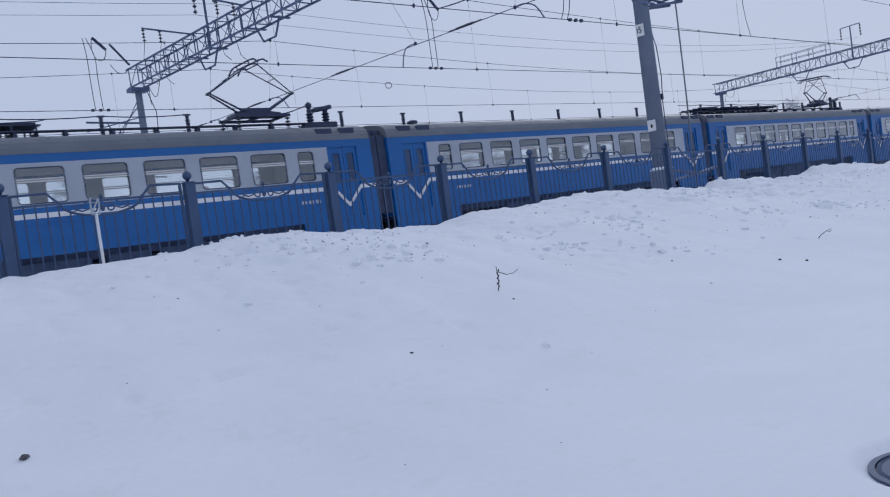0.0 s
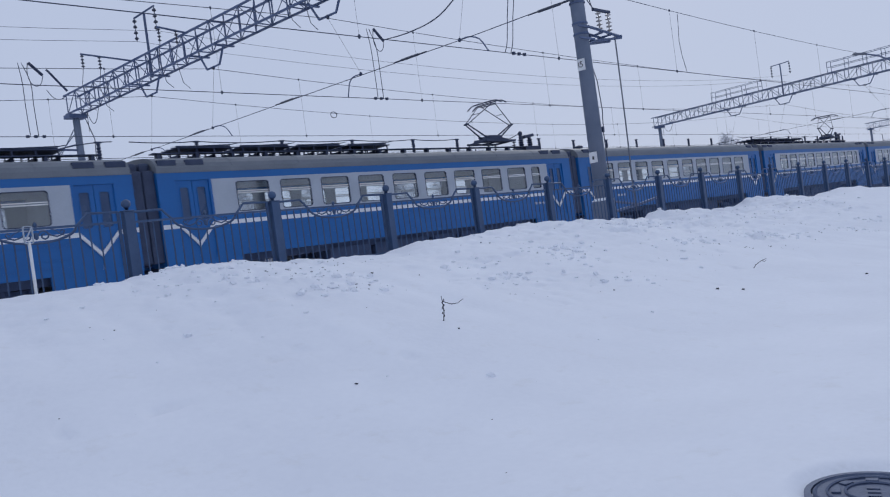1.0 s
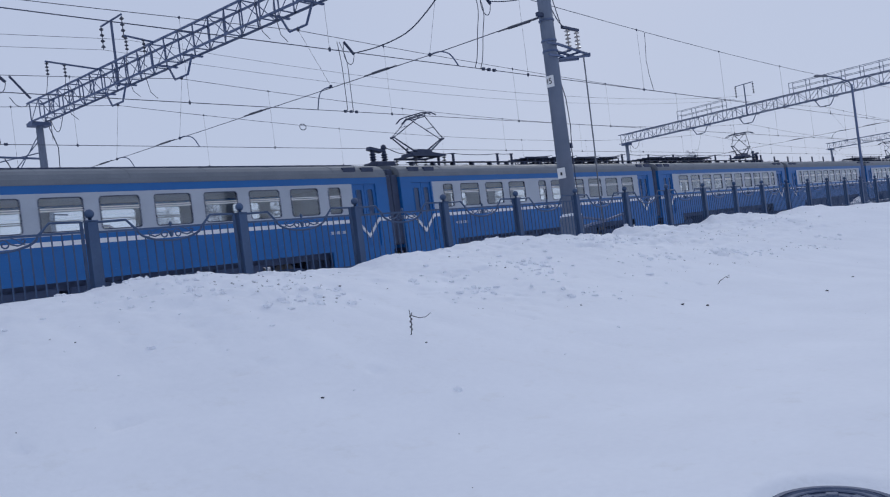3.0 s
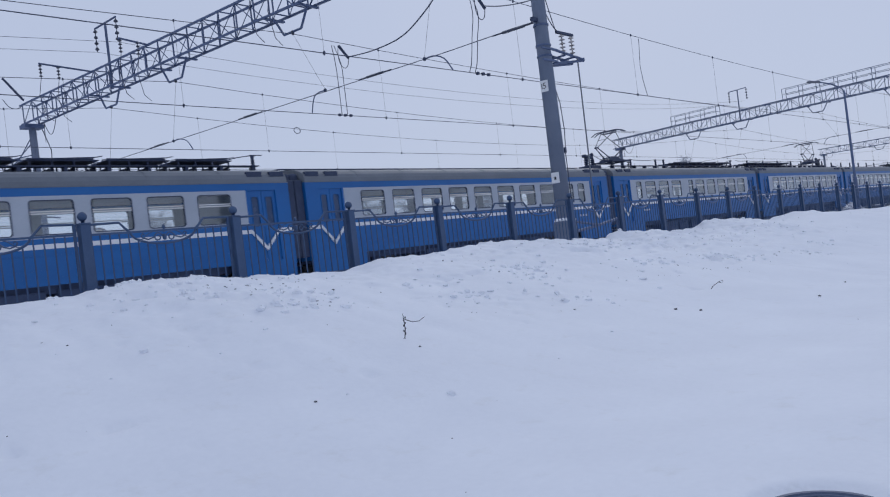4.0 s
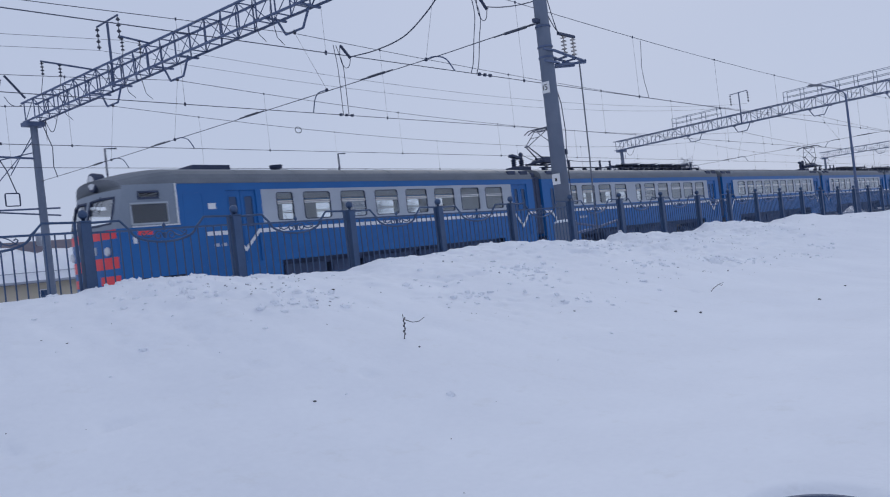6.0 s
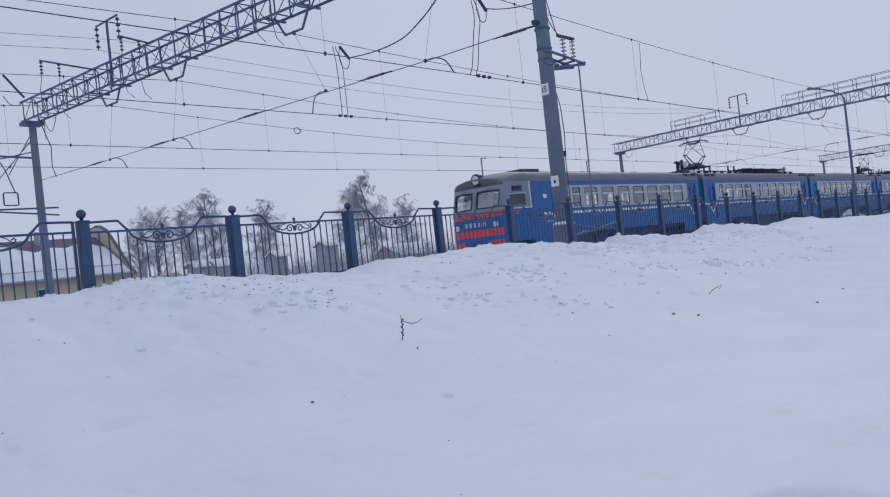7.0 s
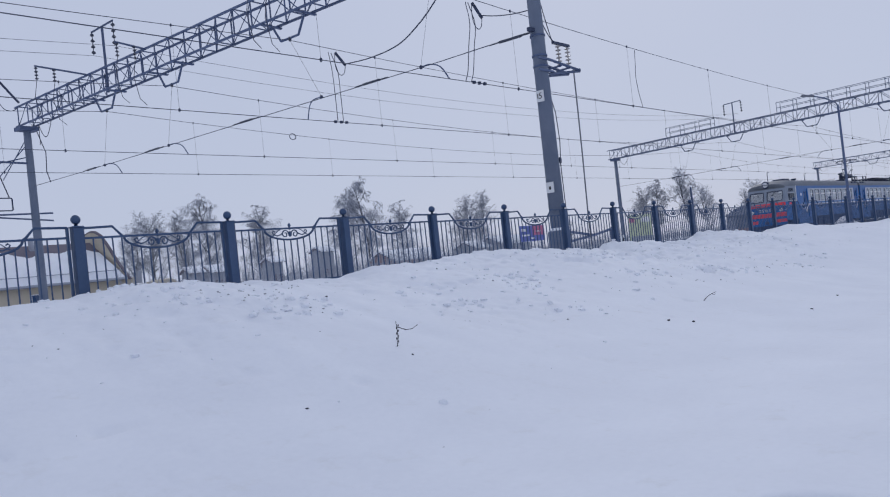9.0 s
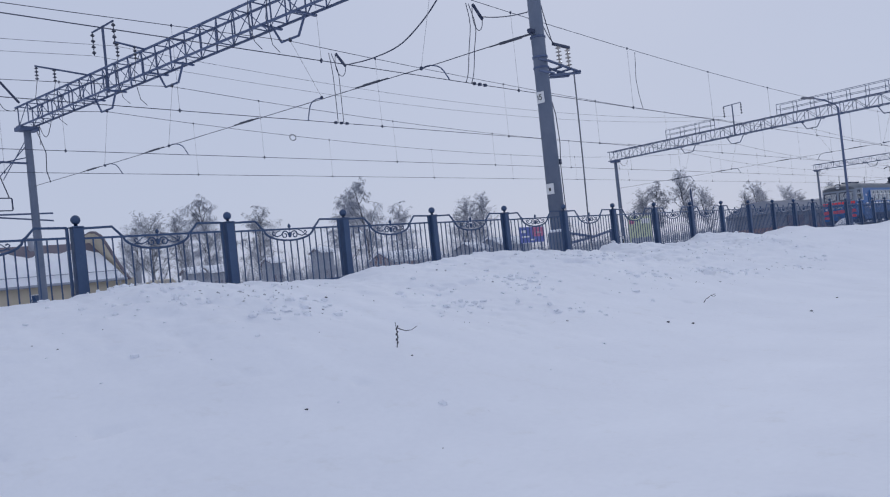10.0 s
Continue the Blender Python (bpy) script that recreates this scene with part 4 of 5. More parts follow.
def circuit_breaker(car, X):
    """The main switch on the roof: a plinth, two insulator columns and a blade box on top."""
    x = X(1.08)
    sg = 1 if X(1) > X(0) else -1
    b = boxed(x - 0.5, x + 0.5, -0.4, 0.4, 4.24, 4.46, bevel=0.03)
    sw = part("circuit_breaker", b, M_EQUIP, car)
    for k in (-0.32, 0.30):
        prof = [(0.13, 4.46)] + [p for i in range(4) for p in ((0.14, 4.48 + i * 0.1), (0.08, 4.53 + i * 0.1))] + [(0.09, 4.9)]
        part("column", lathe(bmesh.new(), prof, (x + sg * k, 0, 0), 10), M_EQUIP, sw)
    top = boxed(-0.34, 0.34, -0.13, 0.13, -0.07, 0.07, bevel=0.03)
    bmesh.ops.transform(top, matrix=pose(x - sg * 0.2, 0, 4.96, 0, sg * 9, 0), verts=top.verts)
    part("blade_box", top, M_EQUIP, sw)
    part("arc_horn", lathe(bmesh.new(), [(0.10, 4.9), (0.06, 4.96), (0.10, 5.02), (0.11, 5.12), (0.04, 5.18)], (x + sg * 0.30, 0.0, 0), 10), M_EQUIP, sw)
    part("lead", tubed(smooth_line([(x + sg * 0.3, 0, 5.1), (X(1.75), 0, 4.98), (X(2.2), 0, 4.85), (X(2.6), 0, 4.80)], 3), 0.018, 5), M_EQUIP, sw)


def resistor_rack(car, xa, xb):
    """A raised tray of braking resistors on feet, open at the sides."""
    tray = part("resistor_box", boxed(xa, xb, -0.62, 0.62, 4.53, 4.565, bevel=0.01), M_EQUIP, car)
    n = 4
    for i in range(n):
        k = xa + 0.12 + (xb - xa - 0.24) * i / (n - 1)
        part("foot", boxed(k - 0.04, k + 0.04, -0.55, 0.55, 4.18, 4.35), M_EQUIP, tray)
        for y in (-0.58, 0.0, 0.58):
            part("pin", tubed([(k, y, 4.35), (k, y, 4.53)], 0.028, 5), M_EQUIP, tray)
    for y in (-0.58, 0.58):
        part("tray_rail", boxed(xa + 0.02, xb - 0.02, y - 0.03, y + 0.03, 4.35, 4.385), M_EQUIP, tray)
    for y in (-0.5, -0.17, 0.17, 0.5):
        part("element", tubed([(xa + 0.10, y, 4.60), (xb - 0.10, y, 4.60)], 0.035, 6), M_EQUIP, tray)
    part("lip", prism(bmesh.new(), [(xa - 0.12, 4.58), (xa + 0.1, 4.565), (xb - 0.1, 4.62), (xb + 0.1, 4.66), (xb + 0.1, 4.68), (xb - 0.1, 4.645)], -0.64, -0.60, "y"), M_EQUIP, tray)


def roof_gear(car, kind, flip):
    def X(v):
        return CAR - v if flip else v
    if kind.startswith("motor"):
        pantograph(car, X(3.42))
        circuit_breaker(car, X)
        for y in (-0.75, 0.75):
            xa, xb = sorted((X(1.9), X(19.3)))
            walkway = part("roof_walkway", boxed(xa, xb, y - 0.13, y + 0.13, 4.33, 4.36), M_EQUIP, car)
            for k in np.linspace(xa + 0.2, xb - 0.2, 15):
                part("foot", boxed(k - 0.05, k + 0.05, y - 0.10, y + 0.10, 4.16, 4.33), M_EQUIP, walkway)
        for a in (9.9, 12.08, 14.26, 16.44):
            resistor_rack(car, *sorted((X(a), X(a + 2.0))))
        posts = (4.4, 5.35, 8.4, 9.45) if kind == "motor" else (5.7, 8.2, 11.25, 14.3, 17.45)
        for a in posts + ((19.6,) if kind == "motor" else (0.2,)):
            roof_post(car, X(a))
        bus_line(car, [X(a) for a in posts + ((19.6,) if kind == "motor_b" else ())])
        if kind == "motor":
            part("bus_cable", tubed([(X(18.4), -0.1, 4.62), (X(19.0), -0.1, 4.75), (X(19.6), -0.1, 4.83), (X(20.0), -0.1, 4.84)], 0.016, 5), M_EQUIP, car)
    elif kind == "trailer":
        for k in range(6):
            roof_post(car, X(2.5 + 2.88 * k), 4.70)
        part("dome", lathe(bmesh.new(), [(0.10, 4.22), (0.10, 4.32), (0.20, 4.33), (0.20, 4.42), (0.08, 4.46)], (X(2.9), -0.1, 0), 12), M_EQUIP, car)
    elif kind == "trailer_b":
        part("bus_cable", tubed([(X(0.3), -0.1, 4.30), (X(0.7), -0.1, 4.34), (X(10), -0.1, 4.33), (X(19.4), -0.1, 4.34), (X(19.8), -0.1, 4.28)], 0.03, 6), M_EQUIP, car)
    else:
        part("roof_vent", boxed(X(4.2) - 0.7, X(4.2) + 0.7, -0.45, 0.45, 4.2, 4.42, bevel=0.04), M_EQUIP, car)
        part("dome", lathe(bmesh.new(), [(0.12, 4.2), (0.12, 4.33), (0.2, 4.34), (0.24, 4.46), (0.1, 4.48)], (X(6.95), -0.1, 0), 12), M_EQUIP, car)
        for a in (0.95, 9.85):
            part("aerial", tubed([(X(a), -0.1, 4.0), (X(a), -0.1, 4.92), (X(a + 0.35), -0.1, 4.94)], 0.028, 6), M_EQUIP, car)


def make_car(kind, flip):
    """A car 20 m long; x = 0 is the coupling at its rear, z = 0 the rail. flip turns it end for end."""
    car = empty("passenger_car")
    cab = kind == "cab"
    x0, x1 = 0.35, CAR - 0.35

    def span(a, b):
        return (CAR - b, CAR - a) if flip else (a, b)
    band0, band1 = (5.05, 18.05) if cab else (2.05, 18.05)
    windows = LAYOUT[kind]
    doors = [(3.75, 4.85), (18.18, 19.2)] if cab else [(0.93, 1.97), (18.13, 19.17)]
    nose = 2.15 if cab else 0.35       # straight body begins here at the rear
    b0, b1 = span(band0, band1)
    n0, n1 = span(nose, CAR - 0.35)
    dd = sorted(span(a, b) for a, b in doors)
    for side in (-1, 1):
        y, th = side * HALF, -side * 0.06
        for a, b in ((2.2, 5.6) if cab else (0.36, 3.2), (17.3, 19.69)):
            a, b = span(a, b)
            part("door_skirt", wall_with_holes(bmesh.new(), a, b, 0.58, Z_SKIRT + 0.05, [], y - side * 0.012, th), M_BLUE, car)
            part("step_board", boxed(a + 0.2, b - 0.2, min(y - side * 0.3, y + side * 0.03), max(y - side * 0.3, y + side * 0.03), 0.50, 0.54), M_UNDER, car)
        holes = [(a, b, 1.17, 3.42) for a, b in dd]
        ends = [(n0, b0), (b1, n1)]
        bm = bmesh.new()
        wall_with_holes(bm, b0, b1, Z_SKIRT, Z_BAND0, [], y, th)
        part("lower_panel", bm, M_BLUE, car)
        for a, b in ends:
            hs = [h for h in holes if a <= h[0] and h[1] <= b]
            bm = bmesh.new()
            wall_with_holes(bm, a, b, Z_SKIRT - 0.12, Z_BAND1, hs, y, th)
            part("end_panel", bm, M_BLUE, car)
        bm = bmesh.new()
        wh = []
        for c, w in windows:
            c = CAR - c if flip else c
            wh.append((c - w / 2, c + w / 2, WIN_Z0, WIN_Z1))
        wall_with_holes(bm, b0, b1, Z_BAND0, Z_BAND1, wh, y - side * 0.002, th)
        part("window_band", bm, M_GREYBAND, car, "pale grey window band")
        for (c, w), h in zip(windows, wh):
            add_window(car, (h[0] + h[1]) / 2, w, side)
        bm = bmesh.new()
        wall_with_holes(bm, n0, n1, Z_BAND1, Z_WALL, [], y, th)
        part("cant_panel", bm, M_BLUE, car)
        rail = boxed(n0, n1, y - 0.015, y + 0.015, Z_WALL - 0.015, Z_WALL + 0.015)
        part("drip_rail", rail, M_ROOF, car)
        for a, b in dd:
            door_pair(car, a, b, side)
        if not cab:
            stripe(car, side, n0, n1, dd)
        else:
            stripe(car, side, n0 if flip else 3.0, n1 - 0.85 if flip else n1, dd)
        # louvres in the roof edge, numbers, lower ribs
        for a in ((18.0, 18.9) if cab else (0.9, 1.75, 18.2, 19.05)):
            xa, xb = span(a, a + 0.55)
            part("louvre", boxed(xa, xb, side * 1.60, side * 1.705, 3.86, 4.02), M_RUBBER, car)
        num = CAR - 3.2 if flip else 3.2
        for k in range(3):
            part("number_mark", boxed(num + k * 0.25, num + k * 0.25 + 0.17, y + side * 0.004, y + side * 0.001, 1.72, 1.82), M_GREYBAND, car)
        for z in (1.33, 1.52, 1.90):
            part("rib", boxed(b0 + 0.1, b1 - 0.1, y + side * 0.012, y - side * 0.01, z, z + 0.025), M_BLUE, car)
    # roof
    bm = bmesh.new()
    prof = ROOF_PROFILE
    ra, rb = n0 + (0.02 if not cab or flip else 0), n1 - 0.02
    rings = [[bm.verts.new((x, a, b)) for a, b in prof] for x in np.linspace(ra, rb, 12)]
    for p, q in zip(rings, rings[1:]):
        for k in range(len(prof) - 1):
            bm.faces.new((p[k], q[k], q[k + 1], p[k + 1]))
    bm.faces.new(rings[0])
    bm.faces.new(rings[-1][::-1])
    part("roof", bm, M_ROOF, car, smooth=False)
    for k in range(1, 8):
        x = n0 + (n1 - n0) * k / 8
        part("roof_seam", tubed([(x, a * 1.002, b + 0.004) for a, b in prof[1:-1]], 0.007, 4), M_ROOF, car)
    # floor, ceiling, end walls, gangways
    part("floor", boxed(n0 + 0.05, n1 - 0.05, -HALF + 0.07, HALF - 0.07, 1.17, 1.27), M_INNER, car)
    part("ceiling", boxed(n0 + 0.05, n1 - 0.05, -HALF + 0.07, HALF - 0.07, 3.5, 3.56), M_INNER, car)
    ends = [x0, x1]
    if cab:
        ends = [x0] if flip else [x1]
    for x in ends:
        s = 1 if x < CAR / 2 else -1
        bm = boxed(min(x, x + s * 0.06), max(x, x + s * 0.06), -HALF + 0.06, HALF - 0.06, Z_SKIRT - 0.1, 3.66)
        part("end_wall", bm, M_BLUE, car)
        a, b = sorted((x, x - s * 0.34))
        part("gangway", boxed(a, b, -0.75, 0.75, 1.1, 3.45, bevel=0.04), M_RUBBER, car)
        part("bellows", boxed(a, b, -1.45, 1.45, 3.3, 4.0, bevel=0.1), M_RUBBER, car)
        part("bellows", boxed(a, b, -1.62, -1.30, 1.15, 3.75, bevel=0.05), M_RUBBER, car)
        part("bellows", boxed(a, b, 1.30, 1.62, 1.15, 3.75, bevel=0.05), M_RUBBER, car)
        part("coupler", tubed([(x, 0, 0.95), (x - s * 0.35, 0, 0.95)], 0.13, 8), M_UNDER, car)
    for x in (b0, b1):
        part("partition", boxed(x - 0.03, x + 0.03, -HALF + 0.08, HALF - 0.08, 1.27, 3.5), M_INNER, car)
    bench = None
    for c, w in windows:
        if w < 1:
            continue
        c = CAR - c if flip else c
        for y in (-1.05, 1.05):
            if bench is None:
                bm = bmesh.new()
                box(bm, -0.5, -0.06, -0.6, 0.6, 1.6, 1.72, bevel=0.02)
                box(bm, 0.06, 0.5, -0.6, 0.6, 1.6, 1.72, bevel=0.02)
                box(bm, -0.05, 0.05, -0.6, 0.6, 1.3, 2.42, bevel=0.02)
                bench = part("bench", bm, M_SEAT, car)
                bench.matrix_basis = pose(c + 0.785, y, 0)
            else:
                again(bench, car, pose(c + 0.785, y, 0))
    # underframe
    part("underframe", boxed(n0 + 0.2, n1 - 0.2, -1.35, 1.35, 0.92, 1.16), M_UNDER, car)
    for x in (3.35, 16.7):
        bogie(car, x)
    for a, b in ((5.9, 7.6), (7.9, 9.0), (9.4, 11.9), (12.2, 13.9)):
        a, b = span(a, b)
        for side in (-1, 1):
            part("equipment_box", boxed(a, b, side * 1.0 - 0.45, side * 1.0 + 0.45, 0.42, 1.0, bevel=0.03), M_UNDER, car)
    roof_gear(car, kind, flip)
    if cab:
        cab_end(car, flip)
    lab = {"cab": "blue and grey driving car with red-striped cab end", "motor": "blue electric motor car with grey window band and pantograph", "motor_b": "blue electric motor car with grey window band and pantograph", "trailer_b": "blue trailer car with a bare grey roof", "trailer": "blue trailer car with pale grey window band"}[kind]
    return tagged(car, lab, "train car", "cars of the electric train")


def cab_end(car, flip):
    """The driver's cab: narrowing grey upper part with two windscreens, blue lower face with red bands."""
    F = pose(CAR, 0, 0, 0, 0, 180) if flip else Matrix.Identity(4)

    def put(name, bm, m, parent=car, label="", smooth=False):
        bmesh.ops.transform(bm, matrix=F, verts=bm.verts)
        return part(name, bm, m, parent, label, smooth)

    XB, XF, WF, ZM = 2.15, 0.37, 1.45, 2.45     # body end, front corner, half width at the front, waist

    def lean(z):
        return max(0.0, z - ZM) * 0.25

    def face_x(y, z):
        return 0.12 + lean(z) + 0.25 * (abs(y) / WF) ** 2.5

    def skin(z_list, y_list, hole=None, out=0.0):
        bm = bmesh.new()
        grid = [[bm.verts.new((face_x(y, z) - out, y, z)) for y in y_list] for z in z_list]
        for r in range(len(z_list) - 1):
            for k in range(len(y_list) - 1):
                ym, zm = (y_list[k] + y_list[k + 1]) / 2, (z_list[r] + z_list[r + 1]) / 2
                if hole and hole(ym, zm):
                    continue
                bm.faces.new((grid[r][k], grid[r][k + 1], grid[r + 1][k + 1], grid[r + 1][k]))
        return bm
    ys = [-WF, -1.38, -1.28, -1.0, -0.7, -0.4, -0.13, 0.13, 0.4, 0.7, 1.0, 1.28, 1.38, WF]
    put("cab_lower_face", skin([0.72, 1.1, 1.5, 1.9, ZM], ys), M_BLUE)
    put("cab_upper_face", skin([ZM, 2.6, 3.0, 3.36, 3.56], ys, lambda y, z: 0.13 < abs(y) < 1.28 and 2.6 < z < 3.36), M_CABGREY, label="grey raked cab front")
    for s in (-1, 1):
        w = put("windscreen", skin([2.6, 3.0, 3.36], sorted(v for v in ys if 0.13 <= v * s <= 1.28), out=-0.03), M_CABGLASS)
        w.visible_shadow = False
        loop = [(0.15, 2.62), (0.7, 2.60), (1.26, 2.62), (1.28, 3.0), (1.26, 3.34), (0.7, 3.36), (0.15, 3.34), (0.13, 3.0), (0.15, 2.62)]
        put("windscreen_frame", tubed([(face_x(a, b) - 0.005, s * a, b) for a, b in loop], 0.035, 6), M_RUBBER)
        put("wiper", tubed([(face_x(0.75, 3.45) - 0.05, s * 0.75, 3.42), (face_x(0.55, 3.0) - 0.04, s * 0.5, 3.02)], 0.016, 4), M_RUBBER)
        put("sun_visor", boxed(0.60, 1.05, min(s * 0.9, s * 1.2), max(s * 0.9, s * 1.2), 3.22, 3.25), M_INNER)
    # roof nose narrows and drops toward the front
    bm = bmesh.new()
    rings = []
    for u in np.linspace(0, 1, 9):
        x = XB + 0.02 - u * (XB + 0.02 - 0.40)
        hw, crown, base = HALF - 0.29 * u, 4.25 - 0.30 * u ** 1.7, Z_WALL - 0.11 * u
        rings.append([bm.verts.new((x + 0.24 * u * (abs(a) / HALF) ** 2.5, a / HALF * hw, base + (b - Z_WALL) / (4.25 - Z_WALL) * (crown - base))) for a, b in ROOF_PROFILE])
    for p, q in zip(rings, rings[1:]):
        for k in range(len(ROOF_PROFILE) - 1):
            bm.faces.new((p[k], p[k + 1], q[k + 1], q[k]))
    bm.faces.new(rings[-1])
    put("roof_nose", bm, M_ROOF)

    def tapered(x0, x1, z0, z1, holes, s, thick=0.05, rake=False):
        bm = bmesh.new()
        wall_with_holes(bm, x0, x1, z0, z1, holes, 0.0, -s * thick)
        for v in bm.verts:
            y = s * (WF + (HALF - WF) * (v.co.x - XF) / (XB - XF))
            if rake and v.co.x < x0 + 0.001:
                v.co.x += lean(v.co.z)
            v.co.y += y
        return bm

    def side_y(x, s):
        return s * (WF + (HALF - WF) * (x - XF) / (XB - XF))
    for s in (-1, 1):
        put("cab_side", tapered(XF, XB, Z_SKIRT - 0.12, ZM, [], s), M_BLUE)
        win = (0.82, 1.84, 2.53, 3.12)
        put("cab_side_upper", tapered(XF, XB, ZM, Z_WALL, [win, (1.05, 1.62, 3.26, 3.44)], s, rake=True), M_CABGREY)
        for (a, b, c, d), m in ((win, M_GREYBAND), ((1.05, 1.62, 3.26, 3.44), M_RUBBER)):
            ring = [(a, c), (b, c), (b, d), (a, d), (a, c)]
            put("cab_window", tubed([(x, side_y(x, s) + s * 0.005, z) for x, z in ring], 0.035, 5), m)
            g = bmesh.new()
            g.faces.new([g.verts.new((x, side_y(x, s) - s * 0.03, z)) for x, z in ring[:4]])
            g = put("pane", g, M_GLASS)
            g.visible_shadow = False
        put("sill", tubed([(0.8, side_y(0.8, s) + s * 0.02, ZM + 0.015), (XB, side_y(XB, s) + s * 0.02, ZM + 0.015)], 0.022, 5), M_WHITE)
        put("door_post", tubed([(XB - 0.03, HALF * s, ZM), (XB - 0.03, HALF * s, Z_WALL)], 0.03, 5), M_WHITE)
        put("red_mark", tapered(0.95, 1.35, 2.22, 2.36, [], s, 0.02), M_RED).matrix_basis = F @ pose(0, s * 0.012, 0) @ F.inverted()
        put("plate", tapered(0.80, 0.9, 2.0, 2.2, [], s, 0.02), M_WHITE).matrix_basis = F @ pose(0, s * 0.012, 0) @ F.inverted()
        # cab door and white plate behind the cab
        y = s * HALF
        put("cab_door", frame_ring(bmesh.new(), 2.35, 2.95, 1.2, 3.36, y + s * 0.006, y - s * 0.01, 0.03), M_BLUE)
        put("route_plate", boxed(3.12, 3.38, min(y, y + s * 0.012), max(y, y + s * 0.012), 2.86, 3.04), M_WHITE)
        lamp = lathe(bmesh.new(), [(0.12, 0), (0.13, 0.05), (0.10, 0.08), (0.03, 0.09)], n=14)
        bmesh.ops.transform(lamp, matrix=pose(face_x(1.12, 1.85), s * 1.12, 1.85, 0, -90, 0), verts=lamp.verts)
        put("tail_lamp", lamp, M_LENS)
    # red bands stand a few millimetres proud of the face
    put("red_band", skin([2.19, ZM - 0.01], ys, out=0.008), M_RED)
    put("red_band", skin([1.36, 1.68], ys, out=0.008), M_RED)
    for s in (-1, 1):
        put("red_band", skin([0.92, 1.16], sorted(v for v in ys if 0.7 <= v * s <= WF), out=0.008), M_RED)
    for y in (-0.62, -0.36, -0.1, 0.16, 0.42):
        put("number_mark", boxed(face_x(y, 1.9) - 0.014, face_x(y, 1.9) - 0.002, y, y + 0.16, 1.80, 2.02), M_GREYBAND)
    head = lathe(bmesh.new(), [(0.26, 0), (0.29, 0.25), (0.27, 0.31), (0.20, 0.32)], n=18)
    bmesh.ops.transform(head, matrix=pose(0.80, 0, 3.93, 0, -90, 0), verts=head.verts)
    put("headlamp", head, M_EQUIP)
    lens = lathe(bmesh.new(), [(0.205, 0), (0.205, 0.012), (0.05, 0.03)], n=18)
    bmesh.ops.transform(lens, matrix=pose(0.485, 0, 3.93, 0, -90, 0), verts=lens.verts)
    put("headlamp_lens", lens, M_LENS)
    # Dark partition colour stands in for shade inside the cab.
    put("back_partition", boxed(2.10, 2.16, -HALF + 0.08, HALF - 0.08, 1.27, 3.5), M_UNDER)
    put("driver_desk", boxed(0.75, 1.1, -1.3, 1.3, 1.3, 2.4, bevel=0.03), M_UNDER)
    put("plough", prism(bmesh.new(), [(-1.3, 0.22), (1.3, 0.22), (1.42, 0.74), (-1.42, 0.74)], 0.36, 0.46), M_UNDER)
    put("coupler", tubed([(0.5, 0, 0.95), (-0.05, 0, 0.95)], 0.14, 8), M_UNDER)


FORMATION = [("cab", False), ("motor", False), ("trailer_b", True), ("motor", False), ("motor_b", True), ("trailer", False), ("motor_b", True), ("cab", True)]
CARS = [make_car(k, f) for k, f in FORMATION]


DRIFT_T = (0, 1, 2, 2.5, 4, 5, 5.5, 7, 8, 9, 10)
DRIFT = (0.31, -0.16, 0.10, 0.18, 0.07, 0.20, 0.22, 0.08, -0.05, -0.25, -0.15)


def train_x(t):
    """The coupling behind the second car from the rear, along the line."""
    return -64.5 + 14.185 * t + 0.2557 * t * t + float(np.interp(t, DRIFT_T, DRIFT))


# ---- things in the yard ----
def build_yard():
    c = empty("manhole_cover", pose(4.205, 1.443, -0.035, 0, 0, 20))
    part("disc", lathe(bmesh.new(), [(0.27, -0.04), (0.285, 0.0), (0.27, 0.012), (0.262, 0.004), (0.02, 0.004)], n=40), M_IRON, c)
    part("frame_ring", lathe(bmesh.new(), [(0.325, -0.06), (0.325, 0.004), (0.292, 0.006), (0.290, -0.06)], n=40), M_IRON, c)
    for r in (0.215, 0.13):
        pts = [(r * math.cos(a), r * math.sin(a), 0.008) for a in np.linspace(0, 2 * math.pi, 33)]
        part("raised_ring", tubed(pts, 0.008, 5), M_IRON, c)
    for k in range(8):
        a = 2 * math.pi * k / 8
        b = boxed(0.15, 0.195, -0.03, 0.03, 0.003, 0.013, bevel=0.003)
        bmesh.ops.transform(b, matrix=pose(0, 0, 0, 0, 0, math.degrees(a)), verts=b.verts)
        part("lug", b, M_IRON, c)
    for k in range(3):
        part("raised_mark", boxed(-0.08 + 0.055 * k, -0.05 + 0.055 * k, -0.03, 0.03, 0.003, 0.011), M_IRON, c)
    tagged(c, "round cast-iron manhole cover in a melted hollow", "manhole cover")
    # sign on a white post by the fence
    s = empty("sign_post", pose(3.5, 10.95, 0))
    part("post", boxed(-0.014, 0.014, -0.014, 0.014, 1.0, 2.2), M_SIGNWHITE, s)
    part("sign_frame", frame_ring(bmesh.new(), -0.065, 0.065, 2.19, 2.40, -0.01, 0.01, 0.009, 0.02), M_GREYBAND, s)
    part("sign_bar", tubed([(-0.065, 0, 2.20), (0.065, 0, 2.39)], 0.010, 5), M_GREYBAND, s)
    s.matrix_basis = pose(3.5, 10.95, 0, 0, 0, 25)
    tagged(s, "small white sign on a slim white post", "sign")


